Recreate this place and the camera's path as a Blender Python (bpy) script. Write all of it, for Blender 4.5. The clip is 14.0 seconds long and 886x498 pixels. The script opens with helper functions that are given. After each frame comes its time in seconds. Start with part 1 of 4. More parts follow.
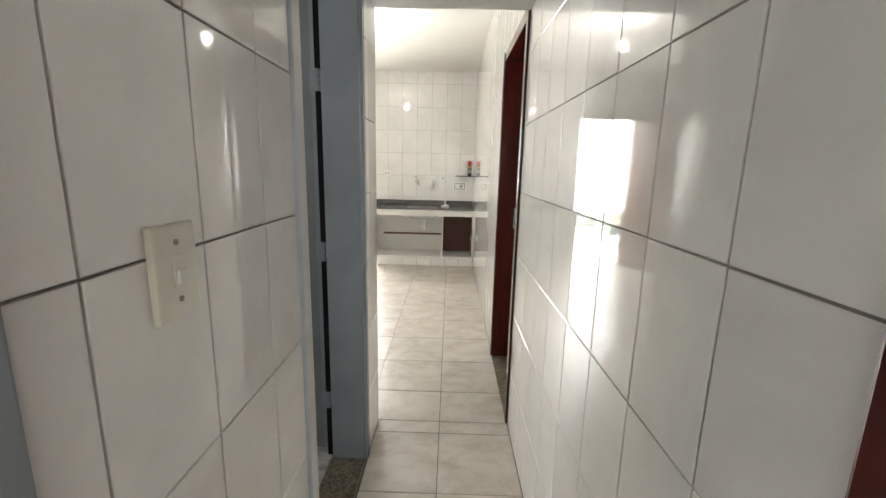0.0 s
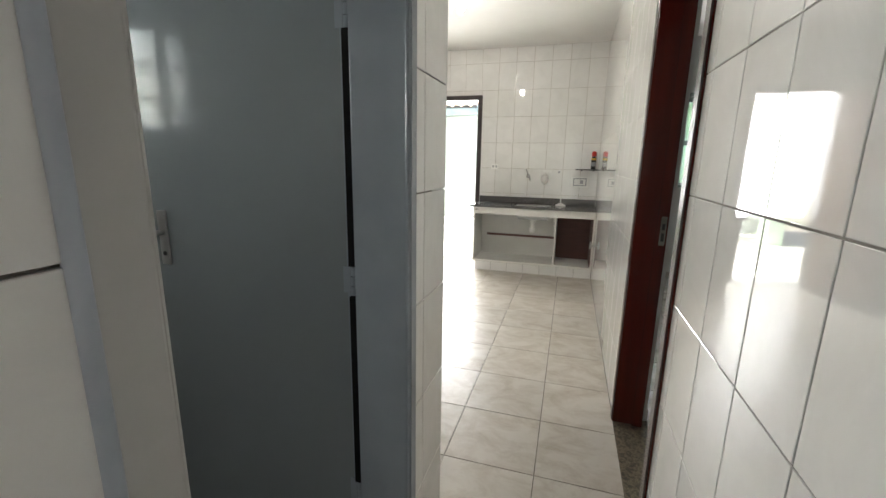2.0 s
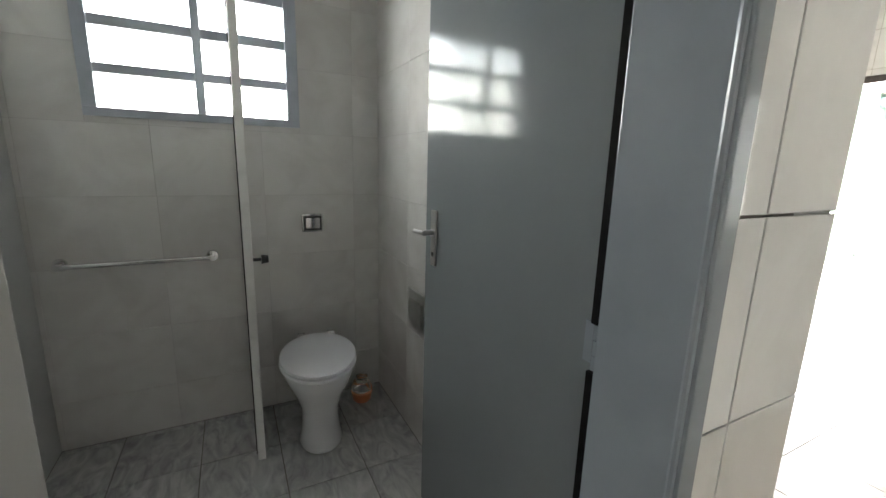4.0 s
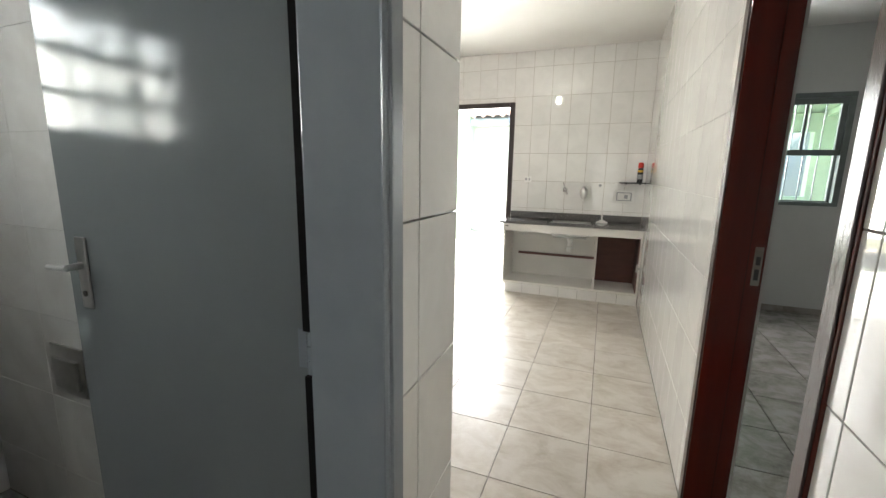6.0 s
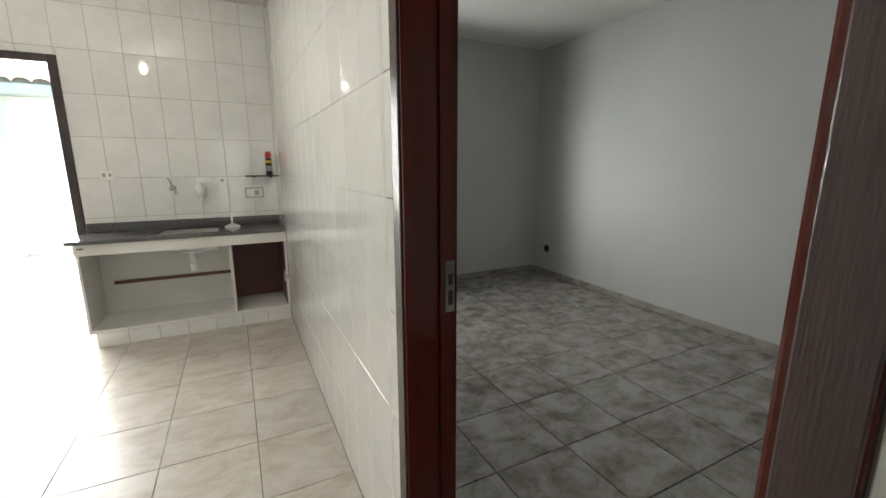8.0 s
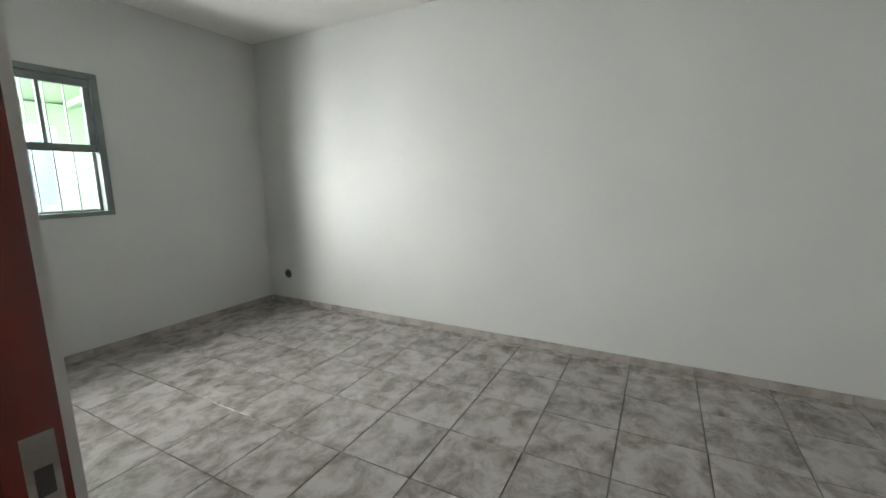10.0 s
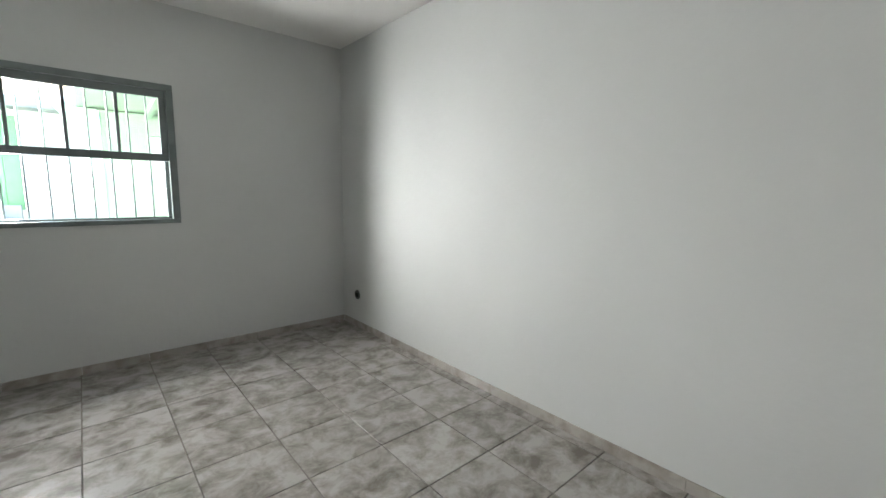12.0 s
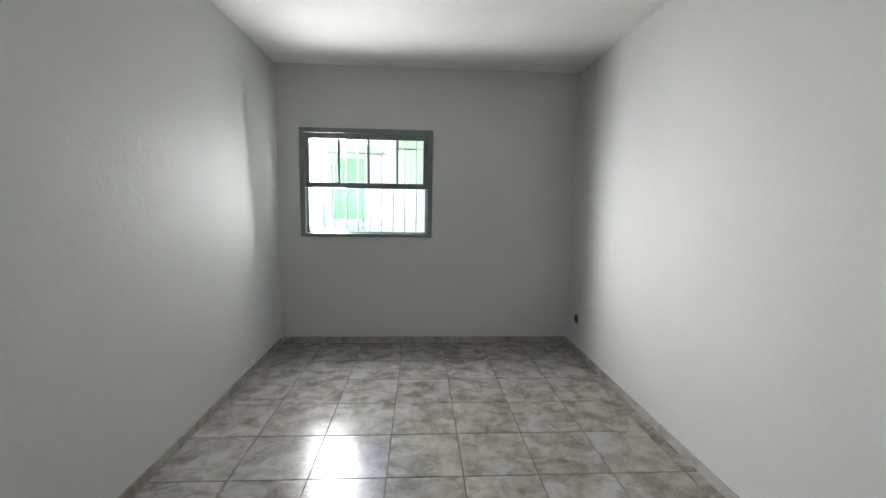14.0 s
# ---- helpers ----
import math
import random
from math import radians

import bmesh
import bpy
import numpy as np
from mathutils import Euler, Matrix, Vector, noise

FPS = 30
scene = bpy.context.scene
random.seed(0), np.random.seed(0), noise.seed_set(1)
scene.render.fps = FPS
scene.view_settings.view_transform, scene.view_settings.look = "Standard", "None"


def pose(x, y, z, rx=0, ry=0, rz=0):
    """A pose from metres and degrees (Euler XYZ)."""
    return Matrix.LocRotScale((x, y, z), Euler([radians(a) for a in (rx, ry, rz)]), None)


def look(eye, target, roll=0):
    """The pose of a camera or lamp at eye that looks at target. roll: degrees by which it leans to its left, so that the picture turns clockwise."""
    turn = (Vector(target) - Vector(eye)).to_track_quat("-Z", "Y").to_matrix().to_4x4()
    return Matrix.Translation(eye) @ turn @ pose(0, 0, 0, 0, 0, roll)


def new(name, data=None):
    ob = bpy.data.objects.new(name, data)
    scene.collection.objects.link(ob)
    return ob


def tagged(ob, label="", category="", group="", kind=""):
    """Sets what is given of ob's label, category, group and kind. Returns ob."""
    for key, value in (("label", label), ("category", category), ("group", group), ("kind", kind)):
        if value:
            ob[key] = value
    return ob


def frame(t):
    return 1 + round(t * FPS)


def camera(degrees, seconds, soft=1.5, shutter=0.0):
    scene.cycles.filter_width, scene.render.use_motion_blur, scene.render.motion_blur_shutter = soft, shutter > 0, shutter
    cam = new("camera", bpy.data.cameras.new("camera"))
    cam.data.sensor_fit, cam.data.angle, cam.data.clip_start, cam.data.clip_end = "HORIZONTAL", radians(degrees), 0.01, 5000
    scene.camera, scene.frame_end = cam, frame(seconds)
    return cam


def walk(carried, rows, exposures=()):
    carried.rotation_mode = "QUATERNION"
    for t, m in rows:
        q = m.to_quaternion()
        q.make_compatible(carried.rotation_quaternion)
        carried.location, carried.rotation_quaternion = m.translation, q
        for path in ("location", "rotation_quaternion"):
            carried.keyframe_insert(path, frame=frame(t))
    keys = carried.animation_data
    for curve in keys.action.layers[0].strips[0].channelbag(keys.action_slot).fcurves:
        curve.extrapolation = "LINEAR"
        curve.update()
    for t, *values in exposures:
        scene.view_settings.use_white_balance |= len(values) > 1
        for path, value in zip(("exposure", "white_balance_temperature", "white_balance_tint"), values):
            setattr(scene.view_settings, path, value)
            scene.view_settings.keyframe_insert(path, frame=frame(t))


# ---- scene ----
cam = camera(94.2, 14.0)
PATH = [
    (0, (0.513, 0.254, 1.397), (0.487, 2.217, 1.01), 1.3),
    (0.5, (0.509, 0.373, 1.387), (0.491, 2.33, 0.975), 1.6),
    (1, (0.485, 0.577, 1.387), (0.388, 2.528, 0.957), 1.7),
    (1.5, (0.504, 0.822, 1.37), (0.222, 2.756, 0.947), 1.5),
    (2, (0.540, 1.009, 1.369), (-0.024, 2.881, 0.947), 1.0),
    (2.5, (0.484, 1.218, 1.365), (-0.477, 2.916, 0.925), 1.2),
    (3, (0.445, 1.390, 1.347), (-0.928, 2.772, 0.894), 1.7),
    (3.2, (0.438, 1.440, 1.344), (-1.063, 2.692, 0.892), 1.7),
    (4.2, (0.447, 1.470, 1.335), (-1.293, 2.347, 0.94), 1.6),
    (5.3, (0.453, 1.392, 1.380), (-0.909, 2.813, 1.026), 1.4),
    (5.5, (0.461, 1.387, 1.374), (-0.719, 2.961, 1.023), 1.2),
    (6, (0.46, 1.437, 1.365), (-0.251, 3.27, 0.998), 1.0),
    (6.5, (0.464, 1.627, 1.370), (0.133, 3.562, 0.984), 0.4),
    (7, (0.467, 1.803, 1.374), (0.512, 3.762, 0.974), 0.2),
    (7.5, (0.441, 2.025, 1.372), (0.863, 3.938, 0.968), 0.1),
    (8, (0.497, 2.241, 1.367), (1.375, 3.994, 0.973), -0.1),
    (8.5, (0.588, 2.406, 1.388), (1.888, 3.877, 1.002), -0.2),
    (9, (0.619, 2.552, 1.381), (2.28, 3.61, 1.026), -0.4),
    (9.2, (0.623, 2.583, 1.378), (2.366, 3.5, 1.03), -0.5),
    (11.3, (1.63, 2.696, 1.339), (3.337, 3.706, 1.081), -0.5),
    (11.5, (1.749, 2.662, 1.341), (3.364, 3.814, 1.084), -0.5),
    (12, (1.956, 2.635, 1.38), (3.263, 4.124, 1.106), 0.9),
    (12.5, (2.163, 2.629, 1.407), (3.11, 4.369, 1.135), 1.5),
    (13, (2.307, 2.571, 1.423), (2.898, 4.463, 1.16), 1.5),
    (13.5, (2.401, 2.441, 1.446), (2.716, 4.4, 1.198), 1.3),
    (14, (2.432, 2.363, 1.461), (2.547, 4.347, 1.236), 1.0),
]
EXPOSURES = [(0.0, 3.4, 6600, 10.5), (1.0, 3.2, 6500, 9.5), (1.5, 3.03, 6450, 9.5), (2.0, 2.93, 6450, 9.5), (3.0, 3.4, 6450, 10), (5.5, 3.35, 6400, 9.5), (6.0, 3.1, 6450, 9.5), (7.0, 2.85, 6400, 9.5),
             (7.5, 2.72, 6400, 9.5), (8.0, 2.85, 6450, 8.5), (8.5, 3.25, 6450, 8.5), (9.2, 3.8, 6400, 8.5), (11.5, 4.0, 6300, 10.5), (12.5, 3.85, 6300, 10.5), (14.0, 3.8, 6300, 10.5)]
walk(cam, [(t, look(eye, target, roll)) for t, eye, target, roll in PATH], EXPOSURES)

# ---- light ----
world = bpy.data.worlds.new("sky")
scene.world = world
world.use_nodes = True
wn = world.node_tree
sky = wn.nodes.new("ShaderNodeTexSky")
sky.sky_type = "NISHITA"
sky.sun_disc = False
SUN_EL, SUN_AZ = radians(55), radians(98)
sky.sun_elevation, sky.sun_rotation = SUN_EL, SUN_AZ
wn.links.new(sky.outputs[0], wn.nodes["Background"].inputs[0])
wn.nodes["Background"].inputs[1].default_value = 0.11
sun = new("sun", bpy.data.lights.new("sun", "SUN"))
sun.data.energy, sun.data.angle, sun.data.color = 5.0, radians(0.6), (1.0, 0.95, 0.88)
sun_way = Vector((math.sin(SUN_AZ) * math.cos(SUN_EL), math.cos(SUN_AZ) * math.cos(SUN_EL), math.sin(SUN_EL)))
sun.matrix_world = look(sun_way * 30, (0, 0, 0))


def fill_lamp(name, at, target, wide, high, watts):
    """An added area lamp that stands in for daylight through an opening."""
    ob = new(name, bpy.data.lights.new(name, "AREA"))
    ob.data.shape, ob.data.size, ob.data.size_y = "RECTANGLE", wide, high
    ob.data.energy, ob.data.color = watts, (1.0, 0.985, 0.955)
    ob.matrix_world = look(at, target)


# Lamp added behind the louvres in place of the sky's light.
fill_lamp("bathroom_daylight", (-2.06, 1.375, 1.86), (0, 1.375, 1.70), 1.0, 0.85, 5.0)
# Made-up source in an unseen window, added to brighten the corridor from behind.
fill_lamp("living_room_daylight", (-1.90, -2.5, 1.55), (0, -2.5, 1.55), 2.0, 1.3, 32)
# Lamp added beyond the open doorway to strengthen the kitchen's daylight.
fill_lamp("kitchen_daylight", (-1.08, 7.40, 1.58), (-0.9, 5.5, 0.45), 1.6, 2.1, 36)
# Lamp added just outside the window, turned to throw light onto the east wall.
fill_lamp("bedroom_daylight", (1.40, 7.03, 1.74), (1.83, 6.15, 1.66), 0.46, 1.1, 13.5)


# ---- materials ----
def material(name, colour, rough=0.5, metal=0.0, second=None, scale=8.0, detail=4.0, mix=(0.4, 0.65), bump=0.0, bump_scale=40.0,
             stretch=(1, 1, 1), vary=0.0, distort=0.0, coat=0.0, ragged=0.5, fine=0.0, fine_scale=90.0, rough_vary=0.0, world_space=False, spec=0.5, bump_detail=2.0):
    m = bpy.data.materials.new(name)
    m.use_nodes = True
    nt = m.node_tree
    b = nt.nodes["Principled BSDF"]
    b.inputs["Roughness"].default_value = rough
    b.inputs["Metallic"].default_value = metal
    b.inputs["Specular IOR Level"].default_value = spec
    b.inputs["Coat Weight"].default_value = coat
    b.inputs["Coat Roughness"].default_value = 0.03
    tc = nt.nodes.new("ShaderNodeTexCoord")
    mp = nt.nodes.new("ShaderNodeMapping")
    mp.inputs["Scale"].default_value = stretch
    nt.links.new(tc.outputs["Object"], mp.inputs["Vector"])
    info = nt.nodes.new("ShaderNodeObjectInfo")
    off = nt.nodes.new("ShaderNodeVectorMath")
    off.operation = "SCALE"
    off.inputs[0].default_value = (37.0, 91.0, 53.0)
    nt.links.new(info.outputs["Random"], off.inputs["Scale"])
    add = nt.nodes.new("ShaderNodeVectorMath")
    add.operation = "ADD"
    nt.links.new(mp.outputs[0], add.inputs[0])
    nt.links.new(off.outputs[0], add.inputs[1])
    vec = add.outputs[0]

    def noise_tex(sc, det, dis=0.0):
        n = nt.nodes.new("ShaderNodeTexNoise")
        n.inputs["Scale"].default_value, n.inputs["Detail"].default_value = sc, det
        n.inputs["Distortion"].default_value, n.inputs["Roughness"].default_value = dis, ragged
        nt.links.new(vec, n.inputs["Vector"])
        return n.outputs["Fac"]

    def mixed(a, bb, fac):
        x = nt.nodes.new("ShaderNodeMix")
        x.data_type = "RGBA"
        for sock, val in ((x.inputs[6], a), (x.inputs[7], bb)):
            if isinstance(val, tuple):
                sock.default_value = (*val, 1)
            else:
                nt.links.new(val, sock)
        nt.links.new(fac, x.inputs[0])
        return x.outputs[2]

    def ranged(src, a, bb, lo=0.0, hi=1.0):
        r = nt.nodes.new("ShaderNodeMapRange")
        for i, v in zip((1, 2, 3, 4), (a, bb, lo, hi)):
            r.inputs[i].default_value = v
        nt.links.new(src, r.inputs[0])
        return r.outputs[0]

    base = colour
    if second:
        base = mixed(colour, second, ranged(noise_tex(scale, detail, distort), *mix))
    if fine:
        dark = tuple(c * (1 - fine) for c in (second or colour))
        base = mixed(base, dark, ranged(noise_tex(fine_scale, 3.0), 0.5, 0.72, 0.0, 1.0))
    if vary:
        hsv = nt.nodes.new("ShaderNodeHueSaturation")
        if isinstance(base, tuple):
            hsv.inputs["Color"].default_value = (*base, 1)
        else:
            nt.links.new(base, hsv.inputs["Color"])
        nt.links.new(ranged(info.outputs["Random"], 0, 1, 1 - vary, 1 + vary), hsv.inputs["Value"])
        base = hsv.outputs[0]
    if isinstance(base, tuple):
        b.inputs["Base Color"].default_value = (*base, 1)
    else:
        nt.links.new(base, b.inputs["Base Color"])
    if rough_vary:
        nt.links.new(ranged(noise_tex(5.0, 3.0), 0.3, 0.7, max(0.02, rough - rough_vary), rough + rough_vary), b.inputs["Roughness"])
    if bump:
        bp = nt.nodes.new("ShaderNodeBump")
        bp.inputs["Strength"].default_value = 1.0
        bp.inputs["Distance"].default_value = bump
        nt.links.new(noise_tex(bump_scale, bump_detail), bp.inputs["Height"])
        nt.links.new(bp.outputs[0], b.inputs["Normal"])
    return m


M_WALL_TILE = material("glazed_wall_tile", (0.765, 0.755, 0.73), 0.03, spec=0.9, coat=0.3, second=(0.69, 0.68, 0.655), scale=4.5, detail=6, distort=0.8, ragged=0.62, mix=(0.42, 0.74), vary=0.025, bump=0.00016, bump_scale=4, bump_detail=0.0)
M_BATH_TILE = material("satin_bath_tile", (0.66, 0.655, 0.63), 0.06, second=(0.57, 0.56, 0.535), scale=4, distort=1.2, mix=(0.4, 0.75), vary=0.03, bump=0.0004, bump_scale=9)
M_FLOOR_TILE = material("marbled_floor_tile", (0.56, 0.52, 0.465), 0.33, spec=0.28, second=(0.40, 0.345, 0.28), scale=5.0, detail=8, distort=0.5, ragged=0.66, mix=(0.42, 0.70), vary=0.05, bump=0.0003, bump_scale=14, stretch=(1.0, 1.45, 1))
M_BED_TILE = material("grey_brown_floor_tile", (0.36, 0.342, 0.318), 0.22, spec=0.36, second=(0.15, 0.133, 0.113), scale=6.5, detail=8, distort=0.35, ragged=0.66, mix=(0.40, 0.66), vary=0.06, bump=0.0003, bump_scale=14, stretch=(1.0, 1.15, 1))
M_BATH_FLOOR = material("grey_bath_floor_tile", (0.52, 0.52, 0.51), 0.25, second=(0.30, 0.30, 0.30), scale=5, detail=6, distort=2.5, mix=(0.35, 0.7), vary=0.05, stretch=(1, 2.2, 1))
M_GROUT = material("grey_grout", (0.24, 0.225, 0.20), 0.9, second=(0.17, 0.155, 0.135), scale=6, bump=0.001, bump_scale=200)
M_FLOOR_GROUT = material("dark_floor_grout", (0.17, 0.15, 0.125), 0.9, second=(0.09, 0.08, 0.068), scale=3, bump=0.001, bump_scale=200)
M_PAINT = material("white_wall_paint", (0.58, 0.59, 0.575), 0.6, spec=0.25, second=(0.55, 0.56, 0.545), scale=1.3, detail=6, mix=(0.35, 0.75), bump=0.0012, bump_scale=28)
M_CEIL = material("white_ceiling_paint", (0.80, 0.795, 0.77), 0.75, second=(0.75, 0.74, 0.71), scale=1.2, bump=0.001, bump_scale=35)
M_GREY_PAINT = material("grey_door_enamel", (0.215, 0.237, 0.245), 0.12, spec=0.27, second=(0.195, 0.215, 0.222), scale=2.0, detail=2, mix=(0.2, 0.8), bump=0.0009, bump_scale=14)
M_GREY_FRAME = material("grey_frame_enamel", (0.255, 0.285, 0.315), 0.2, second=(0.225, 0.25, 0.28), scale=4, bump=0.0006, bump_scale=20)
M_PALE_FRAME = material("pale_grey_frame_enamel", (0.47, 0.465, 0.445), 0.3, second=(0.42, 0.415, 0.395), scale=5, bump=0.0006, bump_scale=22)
M_RED_WOOD = material("varnished_red_wood", (0.088, 0.0085, 0.005), 0.13, second=(0.05, 0.0055, 0.004), scale=4, detail=4, stretch=(5, 5, 0.35), mix=(0.3, 0.75), bump=0.00015, bump_scale=30, spec=0.4)
M_BROWN_FACE = material("dark_brown_varnish", (0.060, 0.036, 0.034), 0.2, second=(0.042, 0.026, 0.026), scale=6, stretch=(6, 6, 0.5), bump=0.0005, bump_scale=60)
M_BRASS = material("aged_steel_plate", (0.30, 0.28, 0.25), 0.4, metal=1.0, second=(0.2, 0.18, 0.16), scale=25)
M_SKIRT = material("dark_marbled_tile", (0.38, 0.355, 0.32), 0.25, second=(0.25, 0.225, 0.195), scale=9.0, detail=6, mix=(0.42, 0.66), vary=0.08)
M_BATH_GROUT = material("pale_grey_grout", (0.50, 0.49, 0.47), 0.9, second=(0.38, 0.37, 0.35), scale=5)
M_KIT_GROUT = material("pale_brown_grout", (0.40, 0.355, 0.30), 0.9, second=(0.30, 0.26, 0.215), scale=5)
M_YELLOW = material("yellow_label", (0.65, 0.42, 0.04), 0.35)
M_DOOR_WOOD = material("weathered_brown_wood", (0.25, 0.105, 0.045), 0.33, second=(0.11, 0.06, 0.038), scale=6, detail=6, stretch=(9, 9, 0.55), mix=(0.3, 0.7), vary=0.38, fine=0.35, fine_scale=14, bump=0.0006, bump_scale=18)
M_BLACK_FRAME = material("dark_brown_frame", (0.035, 0.026, 0.026), 0.3, second=(0.06, 0.045, 0.042), scale=9, stretch=(5, 5, 0.6))
M_GRANITE = material("dark_grey_granite", (0.085, 0.082, 0.080), 0.13, second=(0.16, 0.155, 0.15), scale=70, detail=3, mix=(0.5, 0.62), fine=0.7, fine_scale=190)
M_BROWN_GRANITE = material("brown_granite", (0.20, 0.165, 0.115), 0.3, second=(0.07, 0.06, 0.045), scale=75, detail=3, mix=(0.45, 0.6), fine=0.6, fine_scale=210)
M_LAMINATE = material("white_laminate", (0.70, 0.685, 0.65), 0.38, second=(0.63, 0.615, 0.575), scale=3, mix=(0.4, 0.75))
M_BROWN_BOARD = material("red_brown_board", (0.13, 0.048, 0.036), 0.5, second=(0.10, 0.036, 0.028), scale=5, stretch=(1, 1, 4))
M_CHROME = material("chrome", (0.72, 0.72, 0.72), 0.14, metal=1.0, second=(0.62, 0.62, 0.62), scale=20)
M_STEEL = material("brushed_steel", (0.52, 0.52, 0.51), 0.32, metal=1.0, second=(0.42, 0.42, 0.41), scale=12, stretch=(1, 8, 1))
M_ALU = material("white_aluminium", (0.74, 0.74, 0.72), 0.3, second=(0.6, 0.6, 0.57), scale=9, mix=(0.5, 0.8))
# Black of the rubber gasket; also painted shade in the bathroom door's hinge gap.
M_RUBBER_SHADE = material("black_rubber", (0.008, 0.008, 0.008), 0.85, spec=0.1)
M_CREAM = material("cream_plastic", (0.70, 0.675, 0.59), 0.3, second=(0.64, 0.61, 0.52), scale=10)
M_WHITE_PLASTIC = material("white_plastic", (0.76, 0.755, 0.73), 0.3)
M_GREY_PLASTIC = material("grey_plastic", (0.30, 0.31, 0.32), 0.35)
M_DARK = material("black_plastic", (0.015, 0.015, 0.016), 0.3)
M_PORCELAIN = material("white_porcelain", (0.74, 0.75, 0.76), 0.08, coat=0.3)
M_SEAT = material("white_seat_plastic", (0.72, 0.73, 0.755), 0.22)
M_RED = material("red_plastic", (0.55, 0.03, 0.02), 0.3)
M_ORANGE = material("orange_plastic", (0.50, 0.17, 0.06), 0.4)
M_WINDOW_PAINT = material("grey_green_window_enamel", (0.17, 0.20, 0.195), 0.3, second=(0.13, 0.155, 0.15), scale=6, bump=0.0004, bump_scale=30)
M_BAR = material("grey_bar_paint", (0.20, 0.23, 0.225), 0.4)
M_BATH_FRAME = material("pale_blue_window_enamel", (0.42, 0.46, 0.52), 0.3, second=(0.36, 0.40, 0.45), scale=8)
M_CONCRETE = material("pale_concrete", (0.48, 0.47, 0.44), 0.85, second=(0.38, 0.37, 0.34), scale=1.6, detail=6, bump=0.002, bump_scale=60)
M_EARTH = material("dry_ground", (0.30, 0.26, 0.2), 0.95, second=(0.16, 0.19, 0.09), scale=0.4, detail=6)
M_YARD_WHITE = material("white_outer_wall", (0.60, 0.60, 0.56), 0.8, second=(0.50, 0.50, 0.46), scale=1.1, bump=0.002, bump_scale=50)
M_YARD_GREEN = material("pale_green_outer_wall", (0.52, 0.66, 0.51), 0.8, second=(0.47, 0.60, 0.455), scale=1.1, bump=0.002, bump_scale=50)
M_SHUTTER = material("green_shutter_paint", (0.19, 0.43, 0.20), 0.5, second=(0.16, 0.38, 0.17), scale=3)
M_ROOF = material("fired_roof_tile", (0.42, 0.27, 0.19), 0.8, second=(0.27, 0.2, 0.15), scale=6, vary=0.15)
M_FASCIA = material("grey_fascia", (0.33, 0.36, 0.36), 0.6, second=(0.27, 0.3, 0.3), scale=4)


def glass_material(name, tint=(0.95, 0.98, 0.96), rough=0.0):
    m = bpy.data.materials.new(name)
    m.use_nodes = True
    b = m.node_tree.nodes["Principled BSDF"]
    b.inputs["Base Color"].default_value = (*tint, 1)
    b.inputs["Roughness"].default_value = rough
    b.inputs["Transmission Weight"].default_value = 1.0
    b.inputs["IOR"].default_value = 1.45
    return m




def pane_material(name):
    """A thin clear pane: straight through, with a mirror's gloss by its Fresnel."""
    m = bpy.data.materials.new(name)
    m.use_nodes = True
    nt = m.node_tree
    nt.nodes.remove(nt.nodes["Principled BSDF"])
    clear, gloss = nt.nodes.new("ShaderNodeBsdfTransparent"), nt.nodes.new("ShaderNodeBsdfGlossy")
    clear.inputs["Color"].default_value = (0.93, 0.96, 0.94, 1)
    gloss.inputs["Roughness"].default_value = 0.01
    fresnel, both = nt.nodes.new("ShaderNodeFresnel"), nt.nodes.new("ShaderNodeMixShader")
    nt.links.new(fresnel.outputs[0], both.inputs[0])
    nt.links.new(clear.outputs[0], both.inputs[1])
    nt.links.new(gloss.outputs[0], both.inputs[2])
    nt.links.new(both.outputs[0], nt.nodes["Material Output"].inputs["Surface"])
    return m


M_GLASS = pane_material("clear_glass")
M_FROST = glass_material("ribbed_glass", (0.9, 0.93, 0.9), 0.25)
M_ACRYLIC = glass_material("clear_acrylic", (0.94, 0.96, 0.95), 0.03)

M_BULB = bpy.data.materials.new("lit_bulb")
M_BULB.use_nodes = True
M_BULB.node_tree.nodes["Principled BSDF"].inputs["Emission Color"].default_value = (1.0, 0.95, 0.88, 1)
M_BULB.node_tree.nodes["Principled BSDF"].inputs["Emission Strength"].default_value = 45.0


# ---- builders ----
def box(bm, x0, y0, z0, x1, y1, z1, bevel=0.0):
    vs = [bm.verts.new((x, y, z)) for x in (x0, x1) for y in (y0, y1) for z in (z0, z1)]
    fs = [bm.faces.new([vs[i] for i in q]) for q in ((0, 1, 3, 2), (4, 6, 7, 5), (0, 4, 5, 1), (2, 3, 7, 6), (0, 2, 6, 4), (1, 5, 7, 3))]
    if bevel:
        es = list({e for f in fs for e in f.edges})
        bmesh.ops.bevel(bm, geom=es, offset=bevel, segments=2, affect="EDGES", profile=0.6)
    return bm


def boxed(*a, bevel=0.0):
    return box(bmesh.new(), *a, bevel=bevel)


def tube(bm, a, b, r0, r1=None, seg=16, caps=True):
    a, b = Vector(a), Vector(b)
    r1 = r0 if r1 is None else r1
    q = (b - a).to_track_quat("Z", "Y")
    rings = []
    for c, r in ((a, r0), (b, r1)):
        rings.append([bm.verts.new(c + q @ Vector((r * math.cos(i * math.tau / seg), r * math.sin(i * math.tau / seg), 0))) for i in range(seg)])
    for i in range(seg):
        bm.faces.new((rings[0][i], rings[0][(i + 1) % seg], rings[1][(i + 1) % seg], rings[1][i]))
    if caps:
        bm.faces.new(list(reversed(rings[0])))
        bm.faces.new(rings[1])
    return bm


